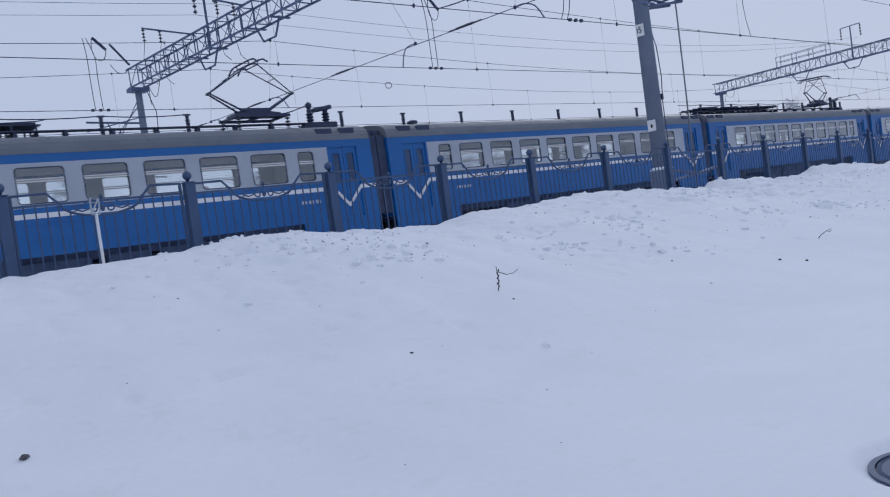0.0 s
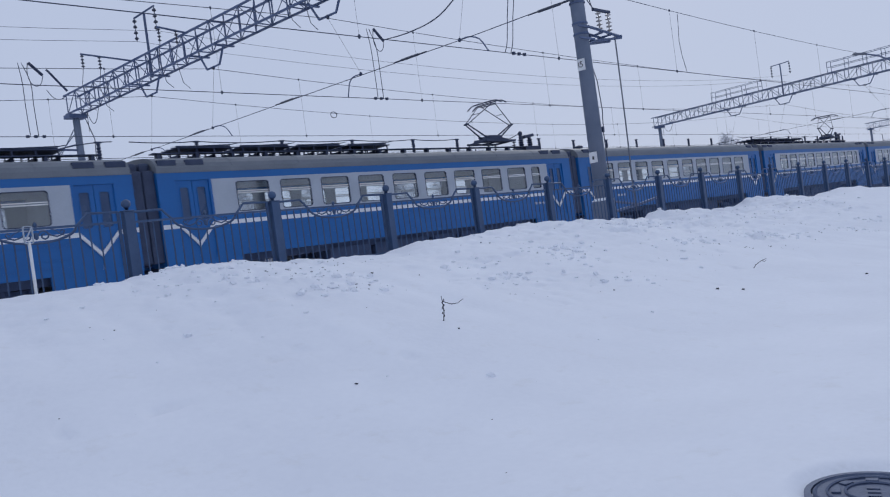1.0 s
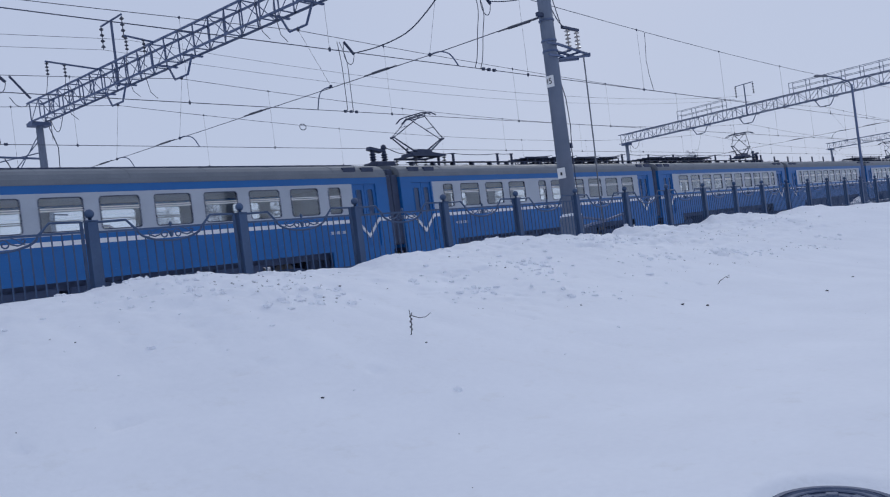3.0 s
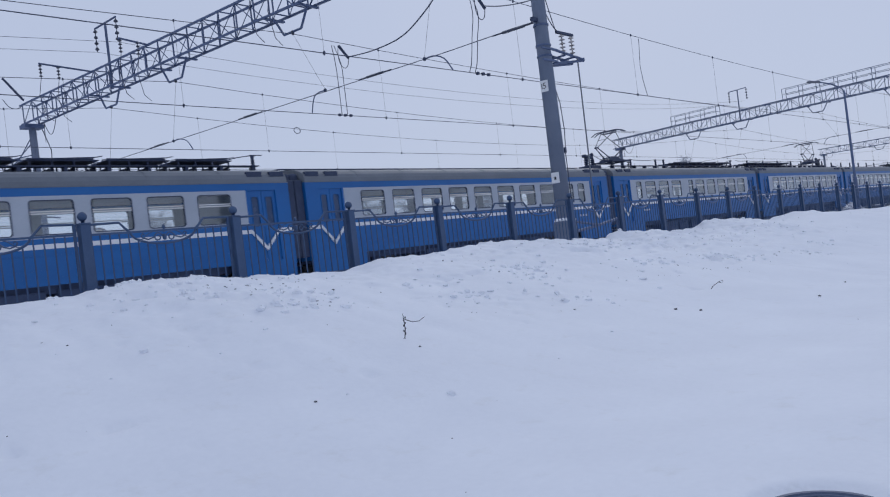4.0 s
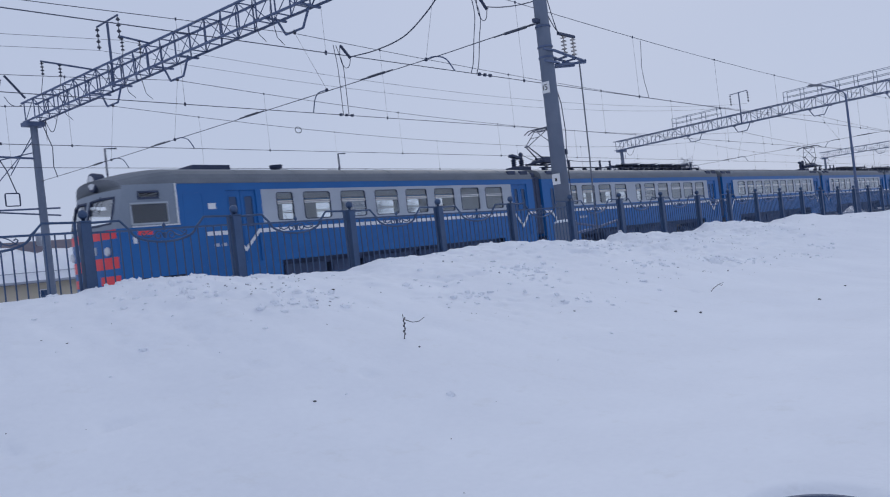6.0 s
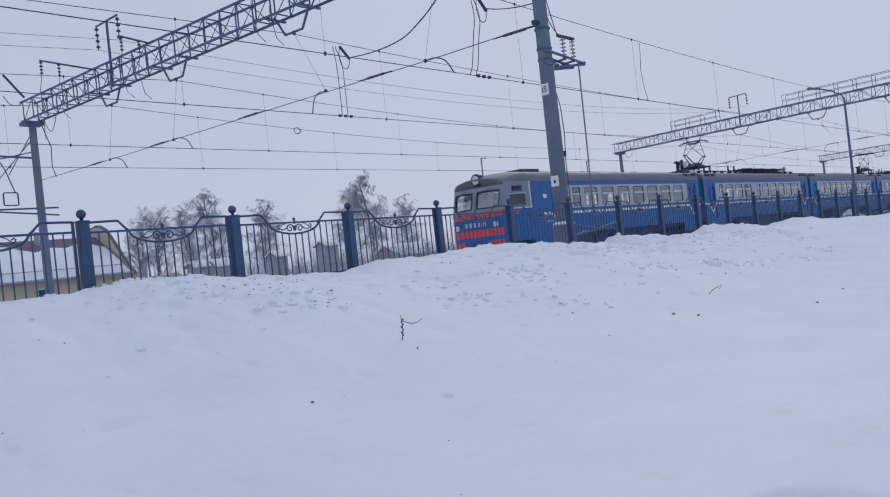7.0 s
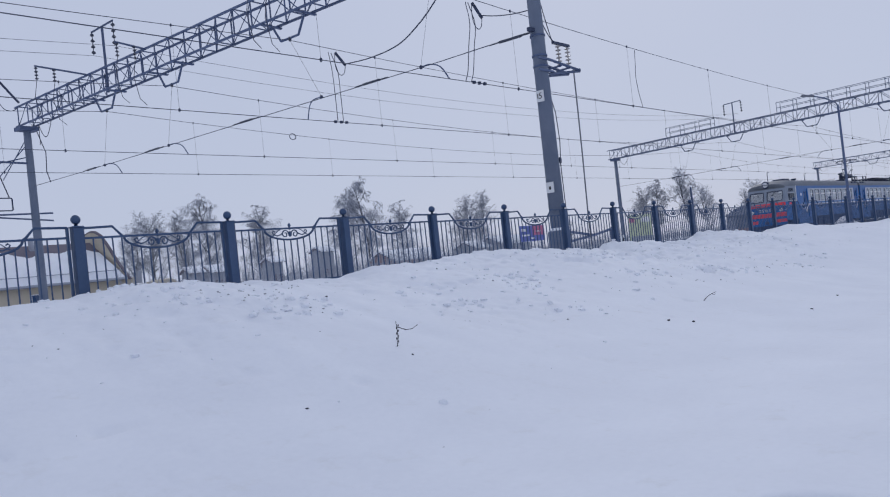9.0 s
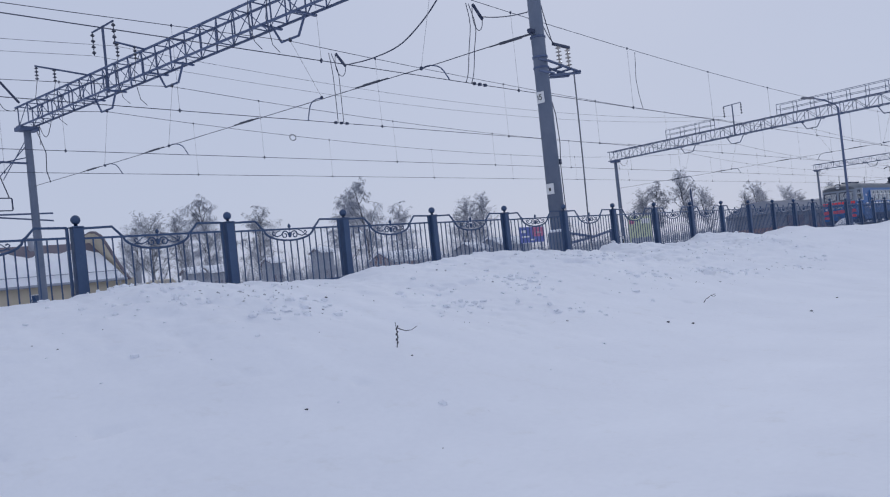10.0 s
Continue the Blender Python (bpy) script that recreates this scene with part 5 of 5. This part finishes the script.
def build_weed(x, y, h, name, label):
    z = ground_at(x, y)
    w = empty(name, pose(x, y, z - 0.02, 0, 8, -46))
    part("stalk", tubed([(0, 0, -0.05), (0.004, 0, h * 0.4), (-0.012, 0, h * 0.75), (-0.03, 0.0, h)], 0.007, 5, 0.004), M_STALK, w)
    part("branch", tubed([(-0.02, 0, h * 0.8), (0.09, 0, h * 0.70), (0.16, 0.01, h * 0.74), (0.22, 0.01, h * 0.9)], 0.006, 5, 0.003), M_STALK, w)
    part("branch", tubed([(-0.005, 0, h * 0.06), (-0.07, 0, -0.02), (-0.12, -0.01, -0.015)], 0.008, 5, 0.005), M_STALK, w)
    for k in range(7):
        zz = h * (0.25 + 0.1 * k)
        s = -1 if k % 2 else 1
        part("seed_head", lathe(bmesh.new(), [(0.003, -0.014), (0.010, 0), (0.003, 0.016)], (s * 0.009 - 0.012 * k / 7, 0, zz), 5), M_STALK, w)
    tagged(w, label, "weed")


def scatter_lumps(name, count, material, spots, seed, label, category):
    """Small broken lumps strewn over the snow, one mesh of stuff."""
    rnd = np.random.RandomState(seed)
    b = bmesh.new()
    bmesh.ops.create_icosphere(b, subdivisions=1, radius=1.0)
    base = np.array([v.co[:] for v in b.verts])
    tri = np.array([[v.index for v in f.verts] for f in b.faces])
    b.free()
    co, fa = [], []
    for k in range(count):
        x, y, r = spots(rnd)
        z = ground_at(x, y)
        v = base * (1 + rnd.uniform(-0.28, 0.28, (len(base), 1))) * np.array([1, rnd.uniform(0.6, 1.1), rnd.uniform(0.4, 0.8)]) * r
        a = rnd.uniform(0, 6.28)
        ca, sa = math.cos(a), math.sin(a)
        v = np.stack((v[:, 0] * ca - v[:, 1] * sa + x, v[:, 0] * sa + v[:, 1] * ca + y, v[:, 2] + z + r * 0.1), -1)
        fa.append(tri + len(base) * k)
        co.append(v)
    me = bpy.data.meshes.new(name)
    me.from_pydata(np.concatenate(co).tolist(), [], np.concatenate(fa).tolist())
    me.materials.append(material)
    tagged(new(name, me), label, category, kind="stuff")


def clod_spot(rnd):
    if rnd.uniform(0, 1) < 0.6:
        k = rnd.randint(0, 26)
        own = np.random.RandomState(100 + k)
        x, y = own.normal(15.0, 3.4), own.normal(8.2, 1.3)
        if k > 18:
            x, y = own.normal(6.2, 0.8), own.normal(9.4, 0.7)
        return x + rnd.normal(0, 0.35), min(10.9, y + rnd.normal(0, 0.22)), 0.010 + 0.06 * rnd.uniform(0, 1) ** 2.4
    while True:
        x, y = 2.5 + rnd.exponential(16), rnd.uniform(5.0, 10.95)
        keep = 0.09 + 0.9 * math.exp(-((x - 20) / 8) ** 2) + 0.45 * math.exp(-((x - 5.4) / 1.2) ** 2)
        if x < 60 and rnd.uniform(0, 1) < keep * (0.012 + max(0.0, (y - 6.3) / 4.6) ** 1.6):
            return x, y, 0.010 + 0.06 * rnd.uniform(0, 1) ** 3.4


def grey_spot(rnd):
    """Grey crumbs, painted as crevice shade, lie in short diagonal drifts on the bank."""
    k = rnd.randint(0, 34)
    own = np.random.RandomState(300 + k)
    x, y = own.normal(15.5, 3.2), own.normal(8.6, 1.1)
    if k > 22:
        x, y = own.normal(6.4, 0.7), own.normal(9.4, 0.6)
    elif k > 17:
        x, y = own.normal(25.0, 5.0), own.normal(9.4, 0.7)
    u = rnd.normal(0, 0.32)
    return x + u, min(10.9, y - 0.55 * u + rnd.normal(0, 0.10)), 0.005 + 0.018 * rnd.uniform(0, 1) ** 2


def dirt_spot(rnd):
    if rnd.uniform(0, 1) < 0.6:
        return 2.5 + rnd.exponential(11), rnd.uniform(7.5, 10.9), rnd.uniform(0.005, 0.013)
    return rnd.uniform(1.0, 22), rnd.uniform(3.0, 8.0), rnd.uniform(0.003, 0.007)


def build_litter():
    scatter_lumps("snow_clods", 1100, M_SNOW, clod_spot, 5, "broken lumps of shovelled snow on the bank", "snow")
    scatter_lumps("dirty_clods", 330, M_CREVICESNOW, grey_spot, 9, "grey lumps standing in for crevice shade in the white snow", "snow")
    scatter_lumps("dirt_specks", 32, M_STALK, dirt_spot, 6, "dark specks of dirt on the snow", "dirt")
    for x, y, r in ((4.36, 5.72, 0.012), (10.7, 5.41, 0.022), (10.96, 5.16, 0.022), (6.25, 6.23, 0.012), (1.17, 5.78, 0.03), (13.28, 4.25, 0.018), (15.35, 4.45, 0.018), (7.21, 8.76, 0.02)):
        b = bmesh.new()
        bmesh.ops.create_icosphere(b, subdivisions=2, radius=r)
        for v in b.verts:
            v.co *= random.uniform(0.75, 1.25)
            v.co.z *= 0.7
            v.co.x *= 1.4
        c = part("ice_chunk", b, M_STALK)
        c.matrix_basis = pose(x, y, ground_at(x, y) + r * 0.25, 0, 0, random.uniform(0, 180))
        tagged(c, "small dark clod of frozen dirt on the snow", "clod", "dark clods")
    build_weed(6.33, 6.54, 0.30, "dry_weed", "dry weed stalk with a side shoot poking from the snow")
    x, y = 12.79, 5.65
    w = empty("fallen_twig", pose(x, y, ground_at(x, y) + 0.02, 0, 0, -35))
    part("stem", tubed([(-0.17, 0, -0.02), (-0.10, 0, 0.05), (0.0, 0, 0.10), (0.09, 0, 0.12)], 0.007, 5, 0.004), M_STALK, w)
    part("shoot", tubed([(0.0, 0, 0.10), (0.07, 0.03, 0.075), (0.11, 0.05, 0.09)], 0.005, 5, 0.003), M_STALK, w)
    tagged(w, "bent dry twig lying on the snow", "twig")


build_yard()
build_litter()


# ---- beyond the tracks ----
def build_house():
    h = empty("house", pose(0, 0, 0))
    x0, x1, ye, yr, z0, ze, zr = 4.0, 29.6, 57.0, 62.5, 0.0, 2.9, 6.0
    part("wall", boxed(x0 + 0.4, x1 - 0.3, ye + 0.5, yr + 5.0, z0, ze), M_YELLOW, h, "pale yellow rendered wall")
    part("plinth", boxed(x0 + 0.35, x1 - 0.25, ye + 0.45, yr + 5.05, z0, 0.7), M_DARKWALL, h)
    roof = [(ye, ze), (yr, zr), (yr + 5.5, ze), (yr + 5.5, ze - 0.15), (yr, zr - 0.18), (ye, ze - 0.15)]
    part("roof", prism(bmesh.new(), roof, x0, x1 - 1.2), M_BROWN, h, "brown metal roof under patchy snow")
    # snow lies on the lower two thirds of the slope, with an uneven upper edge
    bm = bmesh.new()
    n = 60
    rows = []
    for i in range(n + 1):
        x = x0 + 0.1 + (x1 - 1.5 - x0) * i / n
        u1 = 0.74 + 0.10 * math.sin(i * 0.7) * math.sin(i * 0.23 + 1) + random.uniform(-0.03, 0.03)
        if i < 18:
            u1 -= 0.12
        rows.append([bm.verts.new((x, ye + (yr - ye) * u, ze + (zr - ze) * u + d)) for u, d in ((-0.01, 0.02), (0.0, 0.16), (u1 * 0.5, 0.18), (u1 - 0.02, 0.14), (u1, 0.01))])
    for a, b in zip(rows, rows[1:]):
        for k in range(4):
            bm.faces.new((a[k], b[k], b[k + 1], a[k + 1]))
    part("roof_snow", bm, M_SNOW, h, "thick snow on the roof", smooth=True)
    part("gutter", tubed([(x0, ye - 0.08, ze - 0.05), (x1 - 1.2, ye - 0.08, ze - 0.05)], 0.09, 8), M_DARKWALL, h)
    # curved gable at the end of the roof
    out = [(ye - 0.2, ze - 0.2), (ye + 0.5, ze + 0.35), (ye + 1.5, ze + 1.2), (ye + 2.8, ze + 2.5), (ye + 3.8, ze + 3.4), (ye + 4.7, ze + 3.75), (yr, zr + 0.75), (yr + 1.0, ze + 3.7), (yr + 2.2, ze + 3.0), (yr + 5.5, ze - 0.2)]
    part("gable", prism(bmesh.new(), out, x1 - 1.2, x1 - 0.9), M_YELLOW, h, "curved pale yellow gable")
    cope = tubed([(x1 - 1.05, a, b + 0.06) for a, b in out], 0.12, 6)
    part("coping", cope, M_BROWN, h)
    part("porch", prism(bmesh.new(), [(-0.9, 0.1), (0.9, 0.1), (0.9, 1.5), (0.75, 2.05), (0.4, 2.4), (0, 2.5), (-0.4, 2.4), (-0.75, 2.05), (-0.9, 1.5)], ye - 2.2, ye + 0.4, "y"), M_YELLOW, h, "arched yellow porch").matrix_basis = pose(x1 + 0.9, 0, 0)
    part("chimney", boxed(23.6, 23.9, yr - 0.8, yr - 0.5, zr - 0.8, zr + 0.55), M_DARKWALL, h)
    part("chimney", boxed(29.1, 29.4, ye - 0.3, ye, 2.4, 3.3), M_DARKWALL, h)
    for k in range(4):
        xx = 6.2 + 5.2 * k
        w = part("window", frame_ring(bmesh.new(), xx, xx + 1.0, 1.55, 2.25, ye + 0.42, ye + 0.55, 0.06, 0.02), M_WHITE, h)
        part("pane", boxed(xx, xx + 1.0, ye + 0.46, ye + 0.48, 1.55, 2.25), M_DOORGLASS, w)
    part("snow_guard", tubed([(x0, ye + 0.5, ze + 0.62), (x1 - 1.3, ye + 0.5, ze + 0.62)], 0.03, 5), M_DARKWALL, h)
    tagged(h, "pale yellow house with a snowy roof and curved gable", "house")


def tree_meshes(seed, height, droop, spread):
    """Trunk and limbs in one mesh, thin twigs in another."""
    rnd = random.Random(seed)
    wood, twigs = bmesh.new(), bmesh.new()

    def grow(p, d, length, r, level):
        pts, q, dd = [p], p.copy(), d.copy()
        n = 5 if level < 2 else 3
        for i in range(n):
            dd = (dd + Vector((rnd.gauss(0, 0.10), rnd.gauss(0, 0.10), (-droop * 0.22 * level if level > 1 else 0.04)))).normalized()
            q = q + dd * (length / n)
            pts.append(q.copy())
        bm = wood if level < 2 else twigs
        tube(bm, pts, r, 6 if level == 0 else (4 if level == 1 else 3), r * (0.25 if level == 0 else 0.35), caps=False)
        if level >= 4:
            return
        kids = (24, 8, 6, 5)[level]
        for k in range(kids):
            u = 0.22 + 0.76 * (k + rnd.uniform(0, 0.9)) / kids if level == 0 else rnd.uniform(0.2, 1.0)
            j = min(n - 1, int(u * n))
            base = pts[j].lerp(pts[j + 1], u * n - j if u < 1 else 1)
            a = rnd.uniform(0, 2 * math.pi)
            out = Vector((math.cos(a), math.sin(a), rnd.uniform(0.45, 1.0) if level < 2 else rnd.uniform(-0.4, 0.7)))
            nd = (dd * (0.55 if level else 0.3) + out * spread).normalized()
            frac = (0.36, 0.45, 0.50, 0.5)[level] * rnd.uniform(0.75, 1.15) * (1.3 - 0.85 * u if level == 0 else 1)
            grow(base, nd, length * frac, max(0.013, r * (0.42, 0.45, 0.55, 0.6)[level] * (1.1 - 0.5 * u)), level + 1)
    grow(Vector((0, 0, -0.3)), Vector((rnd.uniform(-0.05, 0.05), rnd.uniform(-0.05, 0.05), 1)), height, height * 0.013, 0)
    return wood, twigs


def build_trees():
    kinds = []
    for k, (seed, droop, spread) in enumerate(((3, 0.8, 0.72), (8, 0.1, 0.8), (21, 0.5, 0.72))):
        t = empty("bare_tree")
        wood, twigs = tree_meshes(seed, 10.0, droop, spread)
        part("trunk", wood, M_BARK, t)
        part("crown", twigs, M_TWIG, t, "mass of bare twigs paled for haze")
        tagged(t, "leafless tree with fine twigs paled for haze", "tree", "bare trees beyond the tracks")
        kinds.append(t)
    used = set()
    spots = ((0, 0.926, 0.156, 72), (2, 0.885, 0.125, 78), (2, 0.703, 0.109, 74), (0, 0.629, 0.130, 70), (1, 0.54, 0.104, 80), (1, 0.59, 0.10, 86), (2, 1.015, 0.110, 82),
             (1, 1.215, 0.123, 74), (1, 1.165, 0.115, 80), (2, 1.976, 0.149, 66), (1, 1.90, 0.13, 70), (1, 2.20, 0.183, 62), (1, 2.33, 0.14, 66), (1, 2.76, 0.157, 66), (1, 2.66, 0.125, 72), (1, 3.0, 0.142, 70),
             (2, 3.15, 0.125, 72), (1, 0.50, 0.09, 90), (1, 3.477, 0.155, 80), (2, 0.30, 0.12, 84), (1, 1.55, 0.07, 90))
    rnd = random.Random(4)
    for k, sx, hz, y in spots:
        x, top = sx * y, EYE_Z + hz * y
        z = ground_at(x, y)
        s = (top - z) / 10.6
        m = pose(x, y, z, 0, 0, rnd.uniform(0, 360))
        t = kinds[k]
        if k in used:
            t = copy_thing(t, m)
        used.add(k)
        t.matrix_basis = m @ Matrix.Diagonal((s * 0.98, s * 0.98, s, 1))


def build_thicket():
    rnd = random.Random(12)
    bm = bmesh.new()
    for k in range(3000):
        y = rnd.uniform(46, 60)
        x = y * (rnd.uniform(0.48, 1.35) if k < 1800 else rnd.uniform(1.2, 2.5))
        if 4 < x < 32 and y > 54:
            continue
        h = rnd.uniform(1.3, 4.3) * (0.6 + 0.5 * math.sin(x * 0.35) ** 2)
        z = 0.25
        p = Vector((x, y, z))
        lean = Vector((rnd.gauss(0, 0.14), rnd.gauss(0, 0.14), 1)).normalized()
        tube(bm, [p, p + lean * h * 0.6, p + lean * h + Vector((rnd.gauss(0, 0.15), 0, 0))], 0.022, 3, 0.007, caps=False)
        for j in range(3):
            a = p + lean * h * rnd.uniform(0.35, 0.9)
            tube(bm, [a, a + Vector((rnd.gauss(0, 0.3), rnd.gauss(0, 0.2), rnd.uniform(0.15, 0.5)))], 0.012, 3, 0.005, caps=False)
    tagged(part("thicket", bm, M_TWIG), "thin leafless shrubs in the snow beyond the tracks", "shrubs", kind="stuff")
    bm = bmesh.new()
    for k in range(1200):
        y = rnd.uniform(170, 330)
        x = y * rnd.uniform(-0.4, 4.2)
        h = rnd.uniform(4, 7.5) * (0.75 + 0.35 * math.sin(x * 0.021) * math.sin(x * 0.008 + 1))
        p = Vector((x, y, 0))
        tube(bm, [p, p + Vector((0, 0, h * 0.5)), p + Vector((rnd.gauss(0, 0.5), 0, h))], 0.3, 3, 0.03, caps=False)
        for j in range(5):
            a = p + Vector((0, 0, h * rnd.uniform(0.25, 0.85)))
            tube(bm, [a, a + Vector((rnd.gauss(0, 1.3), rnd.gauss(0, 1), rnd.uniform(0.4, 1.8)))], 0.16, 3, 0.03, caps=False)
    tagged(part("far_wood", bm, M_TWIG), "distant grey leafless wood along the horizon", "woods", kind="stuff")


def build_sheds():
    s = empty("freight_shed", pose(0, 0, 0))
    x0, x1, y0, y1 = 146.0, 200.0, 50.0, 60.0
    part("base_wall", boxed(x0, x1, y0, y1, 0, 1.6), M_RUSTY, s, "rusty red lower wall")
    part("wall", boxed(x0 + 0.1, x1 - 0.1, y0 + 0.1, y1 - 0.1, 1.6, 4.2), M_SHEDGREY, s)
    bm = bmesh.new()
    lo = [bm.verts.new(p) for p in ((x0 - 0.4, y0 - 0.5, 4.1), (x1 + 0.4, y0 - 0.5, 4.1), (x1 + 0.4, y1 + 0.5, 4.1), (x0 - 0.4, y1 + 0.5, 4.1))]
    hi = [bm.verts.new(p) for p in ((x0 + 3.0, y0 + 3.5, 6.5), (x1 - 3.0, y0 + 3.5, 6.5), (x1 - 3.0, y1 - 3.5, 6.5), (x0 + 3.0, y1 - 3.5, 6.5))]
    bm.faces.new(lo[::-1])
    bm.faces.new(hi)
    for k in range(4):
        bm.faces.new((lo[k], lo[(k + 1) % 4], hi[(k + 1) % 4], hi[k]))
    part("roof", bm, M_SHEDGREY, s, "dark grey hipped roof")
    for k in range(8):
        a = x0 + 3 + k * 6
        part("doorway", boxed(a, a + 3, y0 - 0.03, y0 + 0.05, 0.4, 3.4), M_BROWN, s)
    tagged(s, "long dark grey freight shed with a hipped roof", "shed")
    for sx, y, w, d, h, m in ((0.825, 62, 1.5, 1.6, 3.5, M_DARKWALL), (0.592, 62, 1.2, 1.5, 2.6, M_DARKWALL), (0.628, 62, 1.5, 1.9, 2.5, M_DARKWALL), (0.727, 62, 1.2, 1.5, 2.9, M_DARKWALL), (1.02, 64, 9.0, 4.0, 1.9, M_RUSTY), (1.30, 62, 8.0, 3.5, 2.6, M_DARKWALL), (1.20, 62, 4.0, 3.0, 2.4, M_DARKWALL)):
        x = sx * y
        e = empty("garden_shed", pose(x, y, 0.25, 0, 0, random.uniform(-12, 12)))
        part("wall", prism(bmesh.new(), [(-d / 2, -0.2), (d / 2, -0.2), (d / 2, h), (0, h + d * 0.27), (-d / 2, h)], -w / 2, w / 2), m, e)
        part("roof", prism(bmesh.new(), [(-d / 2 - 0.25, h - 0.05), (0, h + d * 0.28), (d / 2 + 0.25, h - 0.05), (0, h + d * 0.28 - 0.12)], -w / 2 - 0.25, w / 2 + 0.25), M_BROWN, e)
        part("roof_snow", prism(bmesh.new(), [(-d / 2 - 0.27, h - 0.02), (-d / 2 - 0.2, h + 0.14), (0, h + d * 0.28 + 0.18), (d / 2 + 0.2, h + 0.14), (d / 2 + 0.27, h - 0.02), (0, h + d * 0.28 + 0.01)], -w / 2 - 0.2, w / 2 + 0.2), M_SNOW, e, "snow on the roof")
        part("door", boxed(-0.45, 0.45, -d / 2 - 0.04, -d / 2 + 0.02, 0, 1.8), M_BROWN, e)
        tagged(e, "small weathered shed with snow on its roof", "shed", "sheds beyond the tracks")
    # board fence runs in front of the gardens
    f = empty("garden_fence", pose(0, 0, 0.2))
    me = None
    for k in range(150):
        x = 33 + k * 0.34
        if me is None:
            b = part("board", boxed(-0.07, 0.07, -0.012, 0.012, 0, 1.15), M_DARKWALL, f)
            me = b.data
            b.matrix_basis = pose(x, 47.5, 0)
        else:
            shared("board", me, f, pose(x, 47.5 + 0.02 * math.sin(k * 0.3), random.uniform(-0.04, 0.04)))
    for z in (0.3, 0.9):
        part("rail", boxed(33, 84, 47.52, 47.57, z, z + 0.08), M_DARKWALL, f)
    tagged(f, "grey weathered board fence in deep snow", "fence")
    # banners
    for name, x, y, w, z0, z1, m, patches, label in (
            ("banner_board", 63.1, 45.0, 4.3, 2.55, 4.05, M_SIGNBLUE, ((0.0, 2.1, 0.55, 1.5, M_SIGNRED), (-1.9, -1.0, 0.95, 1.2, M_SIGNWHITE), (-1.9, -0.6, 0.5, 0.66, M_SIGNWHITE), (-0.4, 0.3, 0.2, 0.34, M_SIGNWHITE), (0.5, 1.6, 0.85, 1.0, M_SIGNWHITE)), "blue and red banner board on posts"),
            ("billboard", 84.7, 45.0, 6.0, 1.3, 4.5, M_SIGNYEL, ((-2.8, 2.8, 0.05, 0.7, M_DARKWALL), (-2.9, -1.6, 2.3, 2.8, M_SIGNRED), (0.2, 2.6, 2.3, 2.9, M_SIGNWHITE)), "yellow-green billboard with a grey foot and a red patch")):
        e = empty(name, pose(x, y, 0, 0, 0, 3))
        part("panel", boxed(-w / 2, w / 2, -0.05, 0.05, z0, z1), m, e)
        for a, b, c, d, mm in patches:
            part("patch", boxed(a, b, -0.058, -0.051, z0 + c, min(z0 + d, z1 - 0.05)), mm, e)
        for s in (-0.4, 0.4):
            part("post", boxed(s * w - 0.06, s * w + 0.06, 0.051, 0.17, 0.1, z1), M_STEEL, e)
        tagged(e, label, "billboard")
    # tall thin chimney mast and a signal far off
    p = part("far_pole", tubed([(115.0, 52.0, 0.2), (114.6, 52.0, 8.6)], 0.14, 8), M_STEEL)
    tagged(p, "thin grey pole among the trees", "pole")
    b = empty("relay_box", pose(70.2, 39.5, 0))
    part("cabinet", boxed(-0.25, 0.25, -0.2, 0.2, 1.1, 2.2, bevel=0.03), M_SIGNWHITE, b)
    part("stand", boxed(-0.06, 0.06, -0.06, 0.06, 0.4, 1.1), M_STEEL, b)
    part("door_panel", boxed(-0.12, 0.12, -0.215, -0.201, 1.35, 1.95), M_BLACK, b)
    tagged(b, "small white trackside relay cabinet", "cabinet")


build_house()
build_trees()
build_thicket()
build_sheds()


# ---- movement ----
def motions():
    times = [0.5 * k for k in range(21)]
    for k, car in enumerate(CARS):
        walk(car, [(t, pose(train_x(t) + (k - 1) * CAR, TRACKS[1], RAIL)) for t in times])


motions()
